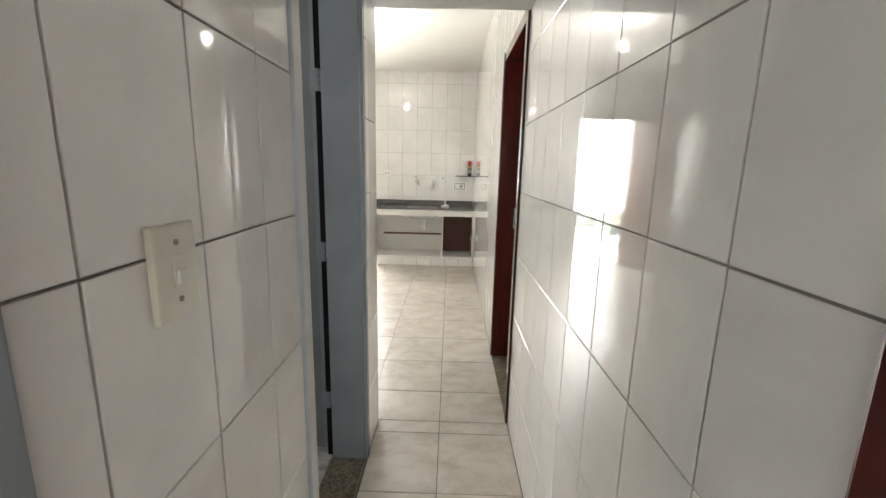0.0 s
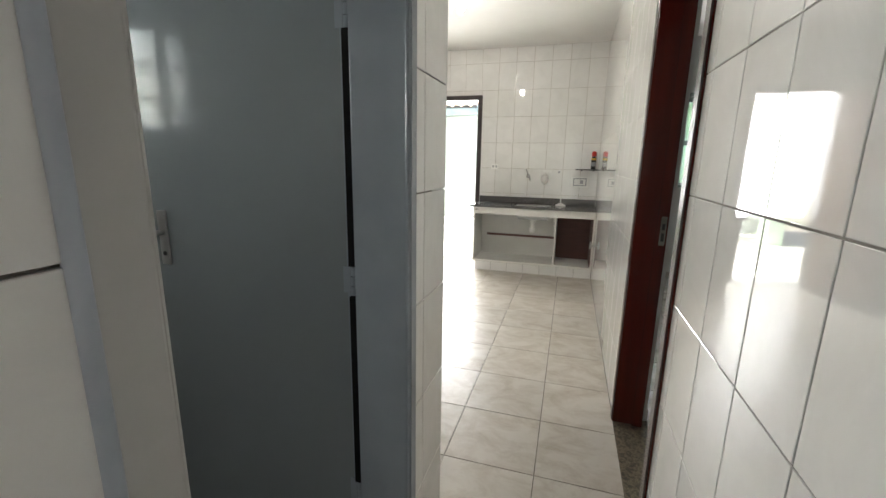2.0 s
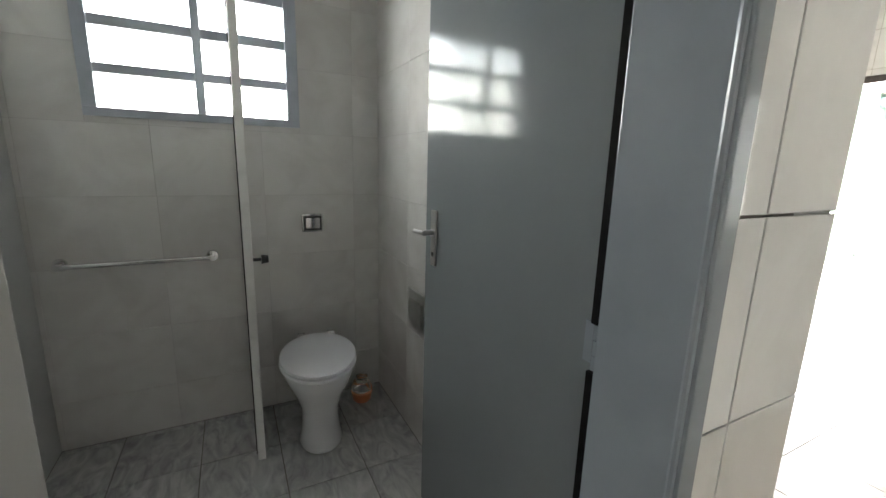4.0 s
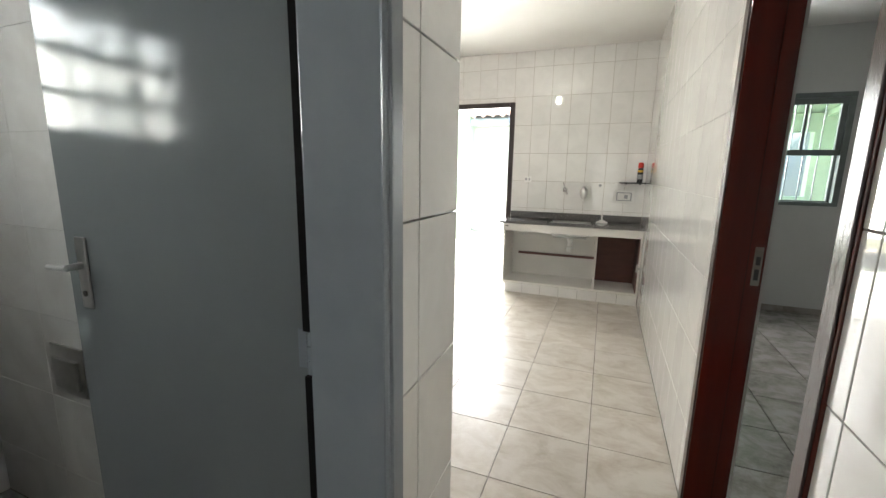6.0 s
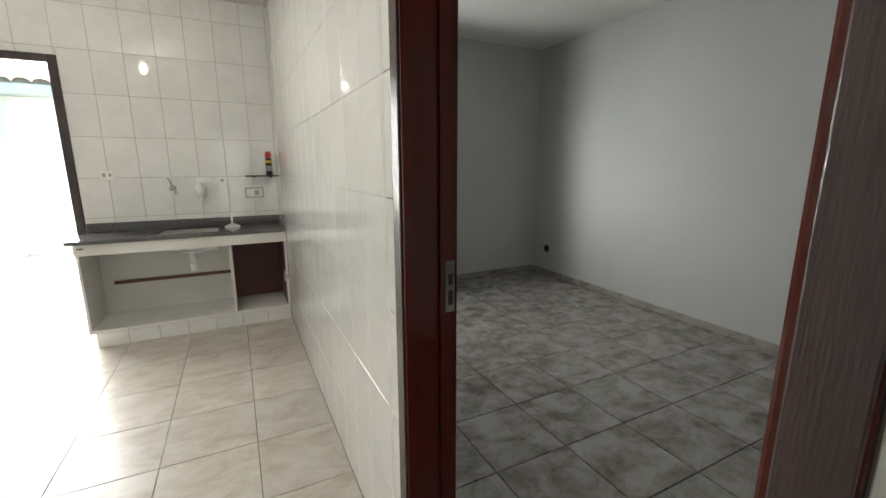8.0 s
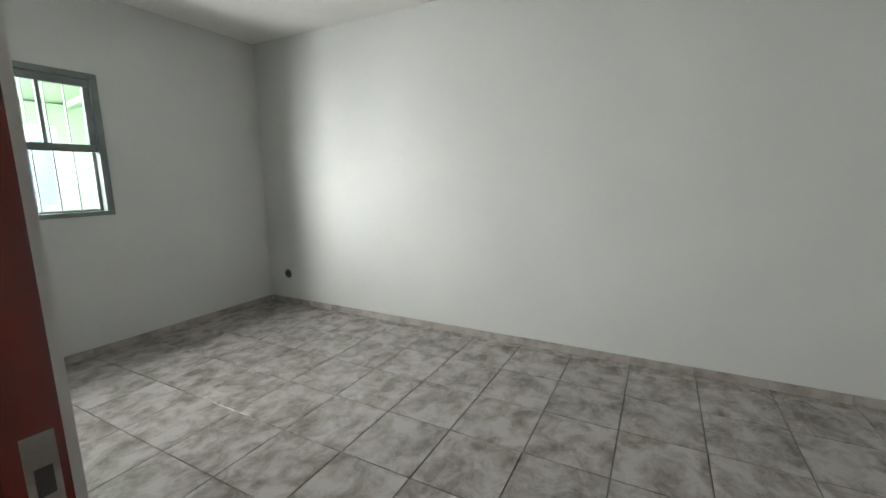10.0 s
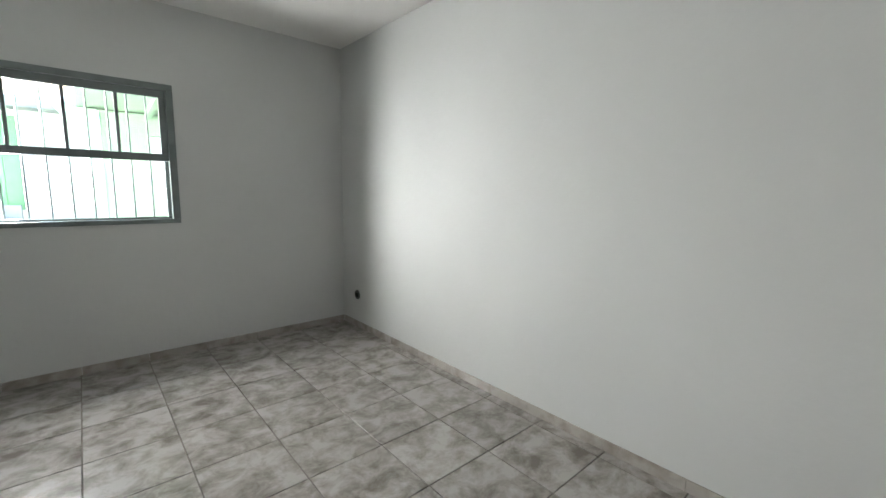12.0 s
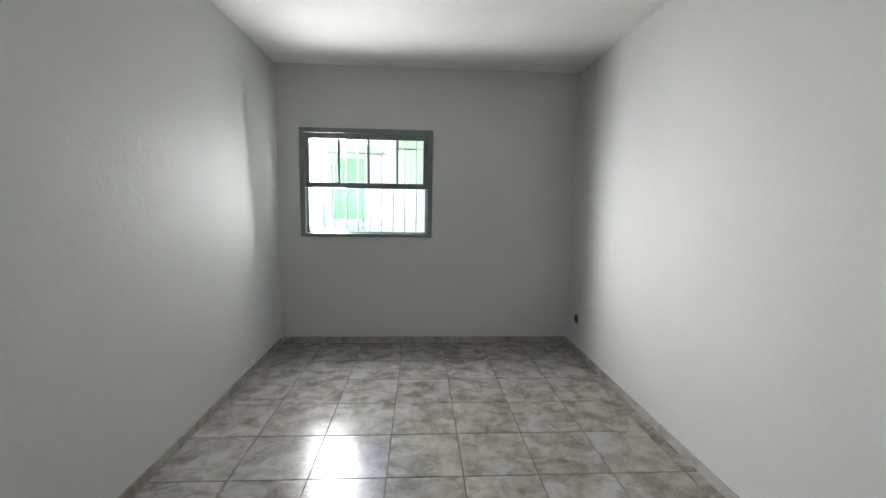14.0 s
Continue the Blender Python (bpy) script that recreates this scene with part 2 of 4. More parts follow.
def lathe(bm, centre, profile, seg=24, sx=1.0, sy=1.0):
    """profile: (radius, height, shift along x) from the bottom up; closed at both ends."""
    rings = []
    for r, h, s in profile:
        rings.append([bm.verts.new((centre[0] + s + sx * r * math.cos(i * math.tau / seg), centre[1] + sy * r * math.sin(i * math.tau / seg), centre[2] + h)) for i in range(seg)])
    for lo, hi in zip(rings, rings[1:]):
        for i in range(seg):
            bm.faces.new((lo[i], lo[(i + 1) % seg], hi[(i + 1) % seg], hi[i]))
    bm.faces.new(list(reversed(rings[0])))
    bm.faces.new(rings[-1])
    return bm


def mesh_of(name, bm, mat, smooth=False):
    me = bpy.data.meshes.new(name)
    bmesh.ops.recalc_face_normals(bm, faces=bm.faces)
    bm.to_mesh(me)
    bm.free()
    me.materials.append(mat)
    if smooth:
        me.shade_smooth()
        me.set_sharp_from_angle(angle=radians(40))
    return me


def part(name, bm, mat, parent=None, label="", smooth=False):
    ob = new(name, mesh_of(name, bm, mat, smooth))
    if parent:
        ob.parent = parent
    if label:
        tagged(ob, label)
    return ob


def thing(name, label, category, at=(0, 0, 0), rz=0, group="", kind=""):
    ob = new(name)
    ob.empty_display_size = 0.05
    ob.matrix_world = pose(*at, 0, 0, rz)
    return tagged(ob, label, category, group, kind)


def pierced(axis, a0, a1, u0, u1, z0, z1, holes=()):
    """A wall across x or y from a0 to a1, along u, with holes (u0, u1, z0, z1) right through it."""
    bm = bmesh.new()
    us = sorted({u0, u1, *[h[0] for h in holes], *[h[1] for h in holes]})
    zs = sorted({z0, z1, *[h[2] for h in holes], *[h[3] for h in holes]})
    us, zs = [u for u in us if u0 <= u <= u1], [z for z in zs if z0 <= z <= z1]

    def solid(i, j):
        if not (0 <= i < len(us) - 1 and 0 <= j < len(zs) - 1):
            return False
        u, z = (us[i] + us[i + 1]) / 2, (zs[j] + zs[j + 1]) / 2
        return not any(h[0] < u < h[1] and h[2] < z < h[3] for h in holes)

    cache = {}

    def v(a, u, z):
        if (a, u, z) not in cache:
            cache[a, u, z] = bm.verts.new((a, u, z) if axis == "x" else (u, a, z))
        return cache[a, u, z]

    for i in range(len(us) - 1):
        for j in range(len(zs) - 1):
            if not solid(i, j):
                continue
            p, q, r, s = us[i], us[i + 1], zs[j], zs[j + 1]
            for a in (a0, a1):
                bm.faces.new((v(a, p, r), v(a, q, r), v(a, q, s), v(a, p, s)))
            for di, dj, e in ((-1, 0, ((p, r), (p, s))), (1, 0, ((q, r), (q, s))), (0, -1, ((p, r), (q, r))), (0, 1, ((p, s), (q, s)))):
                if not solid(i + di, j + dj):
                    bm.faces.new((v(a0, *e[0]), v(a0, *e[1]), v(a1, *e[1]), v(a1, *e[0])))
    return bm


def setting(name, bm, mat, label, category):
    return tagged(part(name, bm, mat), label, category, kind="structure")


# ---- the house ----
XE, XW = 0.865, 0.145            # corridor faces, east and west
KW, BE = -1.81, 4.0              # west face of kitchen and bathroom, east face of the bedroom
YN, H = 6.55, 2.76               # north face, ceiling
TT = 0.008                       # thickness of a wall tile
BW = 1.035                      # bedroom's west face
BATH_N, PART_N = 2.21, 2.335      # partition between bathroom and kitchen
BED_DOOR = (2.33, 3.24, 0.0, 2.155)
BATH_DOOR = (1.236, 2.05, 0.0, 2.15)
OLD_DOOR = (-0.34, 0.566, 0.0, 2.15)
KIT_DOOR = (-1.53, -0.625, 0.0, 2.20)
BED_WIN = (1.25, 2.557, 1.10, 2.165)
BATH_WIN = (0.95, 1.80, 1.495, 2.12)
# Unseen opening, made up to hold the lamp that brightens the corridor.
L_FILL_WIN = (-3.55, -1.45, 0.85, 2.25)

wall_east = setting("wall_east", pierced("x", XE + TT, BW, -0.6, YN, 0, H, (BED_DOOR, OLD_DOOR)), M_PAINT, "wall tiled in white on the corridor side and painted white in the bedroom", "wall")
wall_west = setting("wall_west", pierced("x", -0.03 + TT, XW - TT, -0.6, BATH_N + TT, 0, H, (BATH_DOOR, OLD_DOOR)), M_GROUT, "corridor wall of glazed white tiles with a bathroom doorway", "wall")
wall_partition = setting("wall_partition", pierced("y", BATH_N + TT, PART_N, KW, XW - TT, 0, H), M_PAINT, "partition between the bathroom and the kitchen", "wall")
wall_lintel = setting("wall_lintel", pierced("y", BATH_N, PART_N, XW, XE, 2.118, H), M_PAINT, "white lintel over the end of the corridor", "wall")
wall_north = setting("wall_north", pierced("y", YN + TT, 6.71, -1.96, 4.15, 0, H, (KIT_DOOR, BED_WIN)), M_PAINT, "outer wall with the kitchen doorway and the bedroom window", "wall")
wall_outer = setting("wall_outer", pierced("x", -1.96, KW - TT, -4.35, YN + TT, 0, H, (BATH_WIN, L_FILL_WIN)), M_PAINT, "outer wall of the kitchen and bathroom", "wall")
wall_bedroom = setting("wall_bedroom", pierced("x", BE, 4.15, -4.35, YN + TT, 0, H), M_PAINT, "plain white painted bedroom wall", "wall")
wall_bedroom_south = setting("wall_bedroom_south", pierced("y", 1.00, 1.15, BW, BE, 0, H), M_PAINT, "plain white painted wall closing the bedroom", "wall")
wall_bath_south = setting("wall_bath_south", pierced("y", 0.58, 0.70, KW, -0.022, 0, H), M_PAINT, "plain wall closing the shower", "wall")
wall_living = setting("wall_living", pierced("y", -0.72, -0.60, KW, BE, 0, H, ((XW, XE, 0, 2.118),)), M_PAINT, "plain wall with the opening into the corridor", "wall")
wall_south = setting("wall_south", pierced("y", -4.35, -4.20, -1.96, 4.15, 0, H), M_PAINT, "plain wall closing the house", "wall")

floor = setting("floor", boxed(-1.96, -4.35, -0.12, 4.15, 6.71, -0.007), M_FLOOR_GROUT, "floor of large beige marbled glossy tiles with dark joints", "floor")
floor_living = setting("floor_living", boxed(KW, -4.20, -0.0065, BE, -0.60, 0.0), M_FLOOR_TILE, "beige floor behind the corridor", "floor")
ceiling = setting("ceiling", boxed(-1.96, -4.35, H, 4.15, 6.71, H + 0.14), M_CEIL, "plain white painted ceiling", "ceiling")

# the bedroom's north wall is painted, proud of the kitchen's tile bed
setting("wall_bedroom_north", pierced("y", YN, YN + TT - 0.001, BW, BE, 0, H, (BED_WIN,)), M_PAINT, "white painted bedroom wall round the window", "wall")


def door_frame(name, axis, a0, a1, hole, wide, mat, label, parent_cat="door frame", stop=0.0, face=0.0):
    """Two jambs and a head round a doorway; face: how far it stands proud of the wall."""
    root = thing(name, label, parent_cat, kind="structure")
    u0, u1, _, z1 = hole

    def piece(nm, p, q, r, s):
        if axis == "x":
            part(nm, boxed(a0 - face, p, r, a1 + face, q, s, bevel=0.004), mat, root)
        else:
            part(nm, boxed(p, a0 - face, r, q, a1 + face, s, bevel=0.004), mat, root)

    piece("jamb", u0, u0 + wide, 0.003, z1)
    piece("jamb", u1 - wide, u1, 0.003, z1)
    piece("head", u0 + wide, u1 - wide, z1 - wide, z1)
    if stop:
        m = (a0 + a1) / 2
        for p, q, r, s in ((u0 + wide, u0 + wide + 0.012, 0.003, z1 - wide), (u1 - wide - 0.012, u1 - wide, 0.003, z1 - wide), (u0 + wide + 0.012, u1 - wide - 0.012, z1 - wide - 0.012, z1 - wide)):
            if axis == "x":
                part("stop", boxed(a0 + 0.02, p, r, a0 + stop, q, s, bevel=0.002), mat, root)
            else:
                part("stop", boxed(p, a0 + 0.02, r, q, a0 + stop, s, bevel=0.002), mat, root)
    return root


# bedroom doorway: varnished dark red jambs, brown granite sill, steel strike plate
bed_frame = door_frame("door_1", "x", XE, 1.0, BED_DOOR, 0.06, M_RED_WOOD, "varnished dark red wooden door frame, glossy and worn, with no leaf in view", face=0.006)
for y0, y1 in ((BED_DOOR[0] + 0.002, BED_DOOR[0] + 0.050), (BED_DOOR[1] - 0.050, BED_DOOR[1] - 0.002)):
    part("face_board", boxed(XE - 0.011, y0, 0.004, XE - 0.0055, y1, BED_DOOR[3] - 0.002, bevel=0.002), M_BROWN_FACE, bed_frame, "dark brown varnished face")
part("rabbet", boxed(XE + 0.09, BED_DOOR[1] - 0.070, 0.003, 1.003, BED_DOOR[1] - 0.061, 2.095), M_RED_WOOD, bed_frame)
plate = part("strike_plate", boxed(0.970, BED_DOOR[1] - 0.0715, 0.985, 0.996, BED_DOOR[1] - 0.0695, 1.125, bevel=0.001), M_BRASS, bed_frame, "steel strike plate")
part("latch_hole", boxed(0.976, BED_DOOR[1] - 0.0725, 1.06, 0.990, BED_DOOR[1] - 0.071, 1.09), M_DARK, plate)
part("latch_hole", boxed(0.976, BED_DOOR[1] - 0.0725, 1.005, 0.990, BED_DOOR[1] - 0.071, 1.045), M_DARK, plate)
setting("sill_bedroom", boxed(XE - 0.004, BED_DOOR[0], -0.0065, BW, BED_DOOR[1], 0.002, bevel=0.001), M_BROWN_GRANITE, "speckled brown granite door sill", "door sill")

# two closed doors at the near end of the corridor
for nm, a0, a1, mat, lab, face in (("door_2", XE, BW, M_RED_WOOD, "dark red wooden door frame beside the corridor tiles", 0.008), ("door_3", -0.03, XW, M_GREY_FRAME, "grey painted door frame beside the corridor tiles", 0.008)):
    fr = door_frame(nm, "x", a0, a1, OLD_DOOR, 0.055, mat, lab, face=face)
    mid = (a0 + a1) / 2
    part("leaf", boxed(mid - 0.02, OLD_DOOR[0] + 0.057, 0.01, mid + 0.02, OLD_DOOR[1] - 0.057, OLD_DOOR[3] - 0.057, bevel=0.003), mat, fr)

# bathroom doorway: grey enamelled frame, brown granite sill
bath_frame = thing("door_4", "grey enamelled bathroom door frame with a deep rabbet", "door frame", kind="structure")
BJ = (-0.022, 0.020, XW + 0.006)
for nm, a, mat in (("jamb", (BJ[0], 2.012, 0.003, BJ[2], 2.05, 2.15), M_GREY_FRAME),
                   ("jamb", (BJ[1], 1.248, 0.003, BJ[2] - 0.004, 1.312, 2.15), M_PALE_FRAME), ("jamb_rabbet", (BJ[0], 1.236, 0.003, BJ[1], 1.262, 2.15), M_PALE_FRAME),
                   ("head", (BJ[1], 1.312, 2.09, BJ[2], 2.012, 2.15), M_GREY_FRAME), ("head_rabbet", (BJ[0], 1.262, 2.12, BJ[1], 2.012, 2.15), M_GREY_FRAME)):
    part(nm, boxed(*a, bevel=0.004), mat, bath_frame)
part("edge_bead", tube(bmesh.new(), (BJ[2] - 0.006, 1.2415, 0.01), (BJ[2] - 0.006, 1.2415, 2.149), 0.0095, seg=14), M_BATH_FRAME, bath_frame, "rounded grey-violet edge", smooth=True)
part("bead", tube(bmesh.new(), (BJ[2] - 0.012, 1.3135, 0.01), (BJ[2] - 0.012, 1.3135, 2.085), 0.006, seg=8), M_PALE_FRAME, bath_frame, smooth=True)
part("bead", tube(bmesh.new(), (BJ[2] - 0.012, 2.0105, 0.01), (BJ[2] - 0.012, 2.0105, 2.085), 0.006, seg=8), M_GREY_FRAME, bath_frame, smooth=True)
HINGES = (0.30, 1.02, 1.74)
# Black strips between the hinges put the gap's shade into colour; no seal here.
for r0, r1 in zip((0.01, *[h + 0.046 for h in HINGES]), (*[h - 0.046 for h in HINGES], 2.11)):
    part("seal", boxed(BJ[0] - 0.027, 2.026, r0, BJ[0] - 0.001, 2.072, r1), M_RUBBER_SHADE, bath_frame, "black strip standing in for the shaded hinge gap")
setting("sill_bathroom", boxed(-0.03, BATH_DOOR[0], -0.0065, XW - 0.01, BATH_DOOR[1], 0.002, bevel=0.001), M_BROWN_GRANITE, "speckled brown granite door sill", "door sill")


def lever_handle(parent, x, y, z, side, along, mat=M_CHROME, plate_h=0.19):
    """Escutcheon plate and lever on a leaf's face; side: +1 or -1 along y; along: the way the lever points."""
    p = part("handle_plate", boxed(x - 0.019, min(y, y + side * 0.006), z - plate_h / 2, x + 0.019, max(y, y + side * 0.006), z + plate_h / 2, bevel=0.002), mat, parent, "steel escutcheon plate")
    bm = tube(bmesh.new(), (x, y, z + 0.02), (x, y + side * 0.045, z + 0.02), 0.009, seg=12)
    tube(bm, (x - along * 0.008, y + side * 0.042, z + 0.02), (x + along * 0.075, y + side * 0.042, z + 0.016), 0.0085, 0.007, seg=12)
    part("lever", bm, mat, p, smooth=True)
    part("keyhole", tube(bmesh.new(), (x, y + side * 0.004, z - 0.055), (x, y + side * 0.0085, z - 0.055), 0.008, seg=10), M_DARK, p)


# bathroom door, opened flat towards the partition
bath_door = thing("bathroom_door", "flush grey enamelled door standing open inside the bathroom", "door", (-0.050, 2.074, 0))
part("lipping", boxed(-0.030, -0.0025, 0.014, 0.0, 0.0, 2.093, bevel=0.001), M_GREY_FRAME, bath_door, "paler grey edge lipping")
part("leaf", boxed(-0.81, -0.0, 0.012, 0, 0.035, 2.095, bevel=0.003), M_GREY_PAINT, bath_door)
lever_handle(bath_door, -0.740, 0.0, 1.09, -1, -1, M_STEEL)
lever_handle(bath_door, -0.740, 0.035, 1.09, 1, 1, M_STEEL)
for hz in HINGES:
    bm = bmesh.new()
    for k in range(3):
        tube(bm, (0.010, -0.036, hz - 0.043 + k * 0.0295), (0.010, -0.036, hz - 0.016 + k * 0.0295), 0.009, seg=12)
    box(bm, -0.028, -0.0285, hz - 0.04, 0.010, -0.0265, hz + 0.04)
    box(bm, -0.006, -0.0285, hz - 0.04, -0.004, -0.003, hz + 0.04)
    part("hinge", bm, M_GREY_FRAME, bath_door, "painted three-knuckle hinge", smooth=True)


# kitchen doorway and its plank door
kit_frame = door_frame("door_5", "y", YN, 6.71, KIT_DOOR, 0.06, M_BLACK_FRAME, "dark brown wooden frame of the kitchen doorway to the yard", face=0.008)
setting("sill_kitchen", boxed(KIT_DOOR[0], YN - 0.002, -0.0065, KIT_DOOR[1], 6.72, 0.004, bevel=0.001), M_CONCRETE, "worn grey door sill", "door sill")
KD_DIR = math.degrees(math.atan2(-0.733, -0.201))
kit_door = thing("kitchen_door", "weathered brown plank door standing open against the tiled wall", "door", (-1.43, 6.48, 0), KD_DIR)
LEAF = 0.80
N_PLANK = 11
for i in range(N_PLANK):
    w = LEAF / N_PLANK
    part("plank", boxed(i * w + 0.0012, -0.036, 0.02, (i + 1) * w - 0.0012, -0.002 - 0.0015 * (i % 2), 2.13, bevel=0.003), M_DOOR_WOOD, kit_door)
part("core", boxed(0.004, -0.030, 0.024, LEAF - 0.004, -0.010, 2.126), M_DOOR_WOOD, kit_door)
part("bottom_strip", boxed(0.0, -0.004, 0.012, LEAF, 0.006, 0.055, bevel=0.002), M_BLACK_FRAME, kit_door, "dark weather strip")
for zz in (1.115, 1.045, 0.985):
    pl = part("lock_plate", boxed(LEAF - 0.068, -0.002, zz - 0.03, LEAF - 0.028, 0.006, zz + 0.03, bevel=0.002), M_CHROME, kit_door, "chrome lock plate")
bm = tube(bmesh.new(), (LEAF - 0.048, 0.004, 1.06), (LEAF - 0.048, 0.05, 1.06), 0.009, seg=12)
tube(bm, (LEAF - 0.04, 0.047, 1.06), (LEAF - 0.16, 0.047, 1.054), 0.009, 0.007, seg=12)
part("lever", bm, M_CHROME, kit_door, "chrome lever", smooth=True)
part("lock_case", boxed(LEAF - 0.002, -0.03, 0.95, LEAF + 0.004, -0.008, 1.16), M_STEEL, kit_door)
for hz in (0.3, 1.05, 1.85):
    part("hinge", tube(bmesh.new(), (-0.006, 0.003, hz - 0.045), (-0.006, 0.003, hz + 0.045), 0.008, seg=10), M_STEEL, kit_door, smooth=True)


# ---- bedroom window ----
win = thing("window_1", "grey-green steel sash window with four small upper panes and bars outside", "window", kind="structure")
x0, x1, z0, z1 = BED_WIN
yi, yo = YN - 0.014, YN + 0.10
for nm, a in (("frame_head", (x0, yi, z1 - 0.045, x1, yo, z1)), ("frame_sill", (x0, yi, z0, x1, yo, z0 + 0.035)), ("frame_jamb", (x0, yi, z0 + 0.035, x0 + 0.05, yo, z1 - 0.045)), ("frame_jamb", (x1 - 0.05, yi, z0 + 0.035, x1, yo, z1 - 0.045))):
    part(nm, boxed(*a, bevel=0.003), M_WINDOW_PAINT, win)
ZM0, ZM1 = 1.585, 1.64
sash = part("upper_sash", boxed(x0 + 0.05, yi + 0.015, ZM0, x1 - 0.05, yi + 0.06, ZM1, bevel=0.003), M_WINDOW_PAINT, win)
part("top_rail", boxed(x0 + 0.05, yi + 0.015, 2.062, x1 - 0.05, yi + 0.055, z1 - 0.047, bevel=0.003), M_WINDOW_PAINT, sash)
for sx in (x0 + 0.05, x1 - 0.095):
    part("stile", boxed(sx, yi + 0.017, ZM1, sx + 0.045, yi + 0.053, 2.062, bevel=0.003), M_WINDOW_PAINT, sash)
MUL = (1.627, 1.915, 2.203)
for mx in MUL:
    part("mullion", boxed(mx - 0.011, yi + 0.02, ZM1, mx + 0.011, yi + 0.05, 2.062, bevel=0.003), M_WINDOW_PAINT, sash)
edges = (x0 + 0.095, *MUL, x1 - 0.095)
for a, b in zip(edges, edges[1:]):
    part("pane", boxed(a, yi + 0.033, ZM1, b, yi + 0.037, 2.062), M_GLASS, sash).visible_shadow = False
lower = part("lower_sash", boxed(x0 + 0.05, yi + 0.062, z0 + 0.035, x1 - 0.05, yi + 0.09, z0 + 0.05, bevel=0.002), M_WINDOW_PAINT, win)
for sx in (x0 + 0.05, x1 - 0.075):
    part("side_track", boxed(sx, yi + 0.062, z0 + 0.05, sx + 0.025, yi + 0.10, ZM0, bevel=0.002), M_BAR, lower)
part("catch", boxed(x0 + 0.30, yi + 0.004, ZM0 + 0.012, x0 + 0.37, yi + 0.016, ZM0 + 0.03, bevel=0.002), M_WINDOW_PAINT, sash)
grille = thing("window_grille", "thin grey vertical steel bars outside the bedroom window", "window bars")
for i in range(11):
    bx = 1.318 + 0.1195 * i
    part("bar", tube(bmesh.new(), (bx, 6.678, z0 + 0.0), (bx, 6.678, z1), 0.0065, seg=8), M_BAR, grille, smooth=True)

# ---- bathroom window ----
bwin = thing("window_2", "pale blue painted steel louvre window with ribbed panes", "window", kind="structure")
y0, y1, z0, z1 = BATH_WIN
xi, xo = KW + 0.012, KW - 0.08
for nm, a in (("frame_head", (xo, y0, z1 - 0.03, xi, y1, z1)), ("frame_sill", (xo, y0, z0, xi, y1, z0 + 0.035)), ("frame_jamb", (xo, y0, z0 + 0.035, xi, y0 + 0.05, z1 - 0.03)), ("frame_jamb", (xo, y1 - 0.055, z0 + 0.035, xi, y1, z1 - 0.03))):
    part(nm, boxed(*a, bevel=0.003), M_BATH_FRAME, bwin)
RAILS = ((z0 + 0.035, z0 + 0.040), (1.669, 1.708), (1.850, 1.893), (2.036, z1 - 0.03))
for (_, lo), (rail, top_z) in zip(RAILS, RAILS[1:]):
    fr = part("louvre", boxed(xi - 0.045, y0 + 0.051, rail, xi - 0.006, y1 - 0.056, top_z, bevel=0.004), M_BATH_FRAME, bwin)
    part("pane", boxed(xi - 0.035, y0 + 0.051, lo, xi - 0.031, y1 - 0.056, rail), M_FROST, fr).visible_shadow = False
    part("drip_bead", boxed(xi - 0.030, y0 + 0.052, rail - 0.026, xi - 0.027, y1 - 0.057, rail - 0.022), M_BATH_FRAME, fr)
part("mullion", boxed(xi - 0.05, 1.36, z0 + 0.035, xi - 0.002, 1.395, z1 - 0.03, bevel=0.003), M_BATH_FRAME, bwin)
part("stay", boxed(xi + 0.001, y1 - 0.048, z0 + 0.06, xi + 0.008, y1 - 0.038, z1 - 0.05), M_BATH_FRAME, bwin)

# ---- kitchen sink unit ----
CT = 0.835
unit = thing("sink_cabinet", "open white laminate sink cabinet with a brown lined bay", "cabinet", (0, 0, 0))
CX0, CX1, CF = -0.59, XE - 0.004, 6.075
CB = YN - 0.012
part("side_panel", boxed(CX0, CF, 0.112, CX0 + 0.018, CB, 0.805, bevel=0.001), M_LAMINATE, unit)
part("side_panel", boxed(CX1 - 0.018, CF, 0.112, CX1, CB, 0.805, bevel=0.001), M_LAMINATE, unit)
part("divider", boxed(0.405, CF, 0.137, 0.425, CB - 0.012, 0.722, bevel=0.001), M_LAMINATE, unit)
part("bottom_shelf", boxed(CX0 + 0.018, CF, 0.112, CX1 - 0.018, CB - 0.012, 0.136, bevel=0.001), M_LAMINATE, unit)
part("back_panel", boxed(CX0 + 0.018, CB - 0.011, 0.112, 0.40, CB, 0.80), M_LAMINATE, unit)
part("back_panel", boxed(0.426, CB - 0.013, 0.137, CX1 - 0.019, CB, 0.80), M_BROWN_BOARD, unit, "red-brown lining")
part("side_lining", boxed(CX1 - 0.026, CF + 0.012, 0.137, CX1 - 0.019, CB - 0.014, 0.722), M_BROWN_BOARD, unit, "red-brown lining")
part("apron", boxed(CX0 - 0.004, CF - 0.016, 0.722, CX1, CF, 0.806, bevel=0.002), M_LAMINATE, unit)
part("rail", boxed(CX0 + 0.10, CB - 0.034, 0.385, 0.404, CB - 0.012, 0.412, bevel=0.001), M_BROWN_BOARD, unit, "brown wooden rail")
part("badge", boxed(CX0 + 0.016, CF - 0.018, 0.772, CX0 + 0.056, CF - 0.0162, 0.781), M_DARK, unit)
for hz in (0.20, 0.63):
    part("hinge", boxed(0.396, CF + 0.02, hz, 0.405, CF + 0.055, hz + 0.035, bevel=0.002), M_STEEL, unit)
plinth = thing("plinth", "low white tiled plinth under the sink cabinet", "plinth", kind="structure")
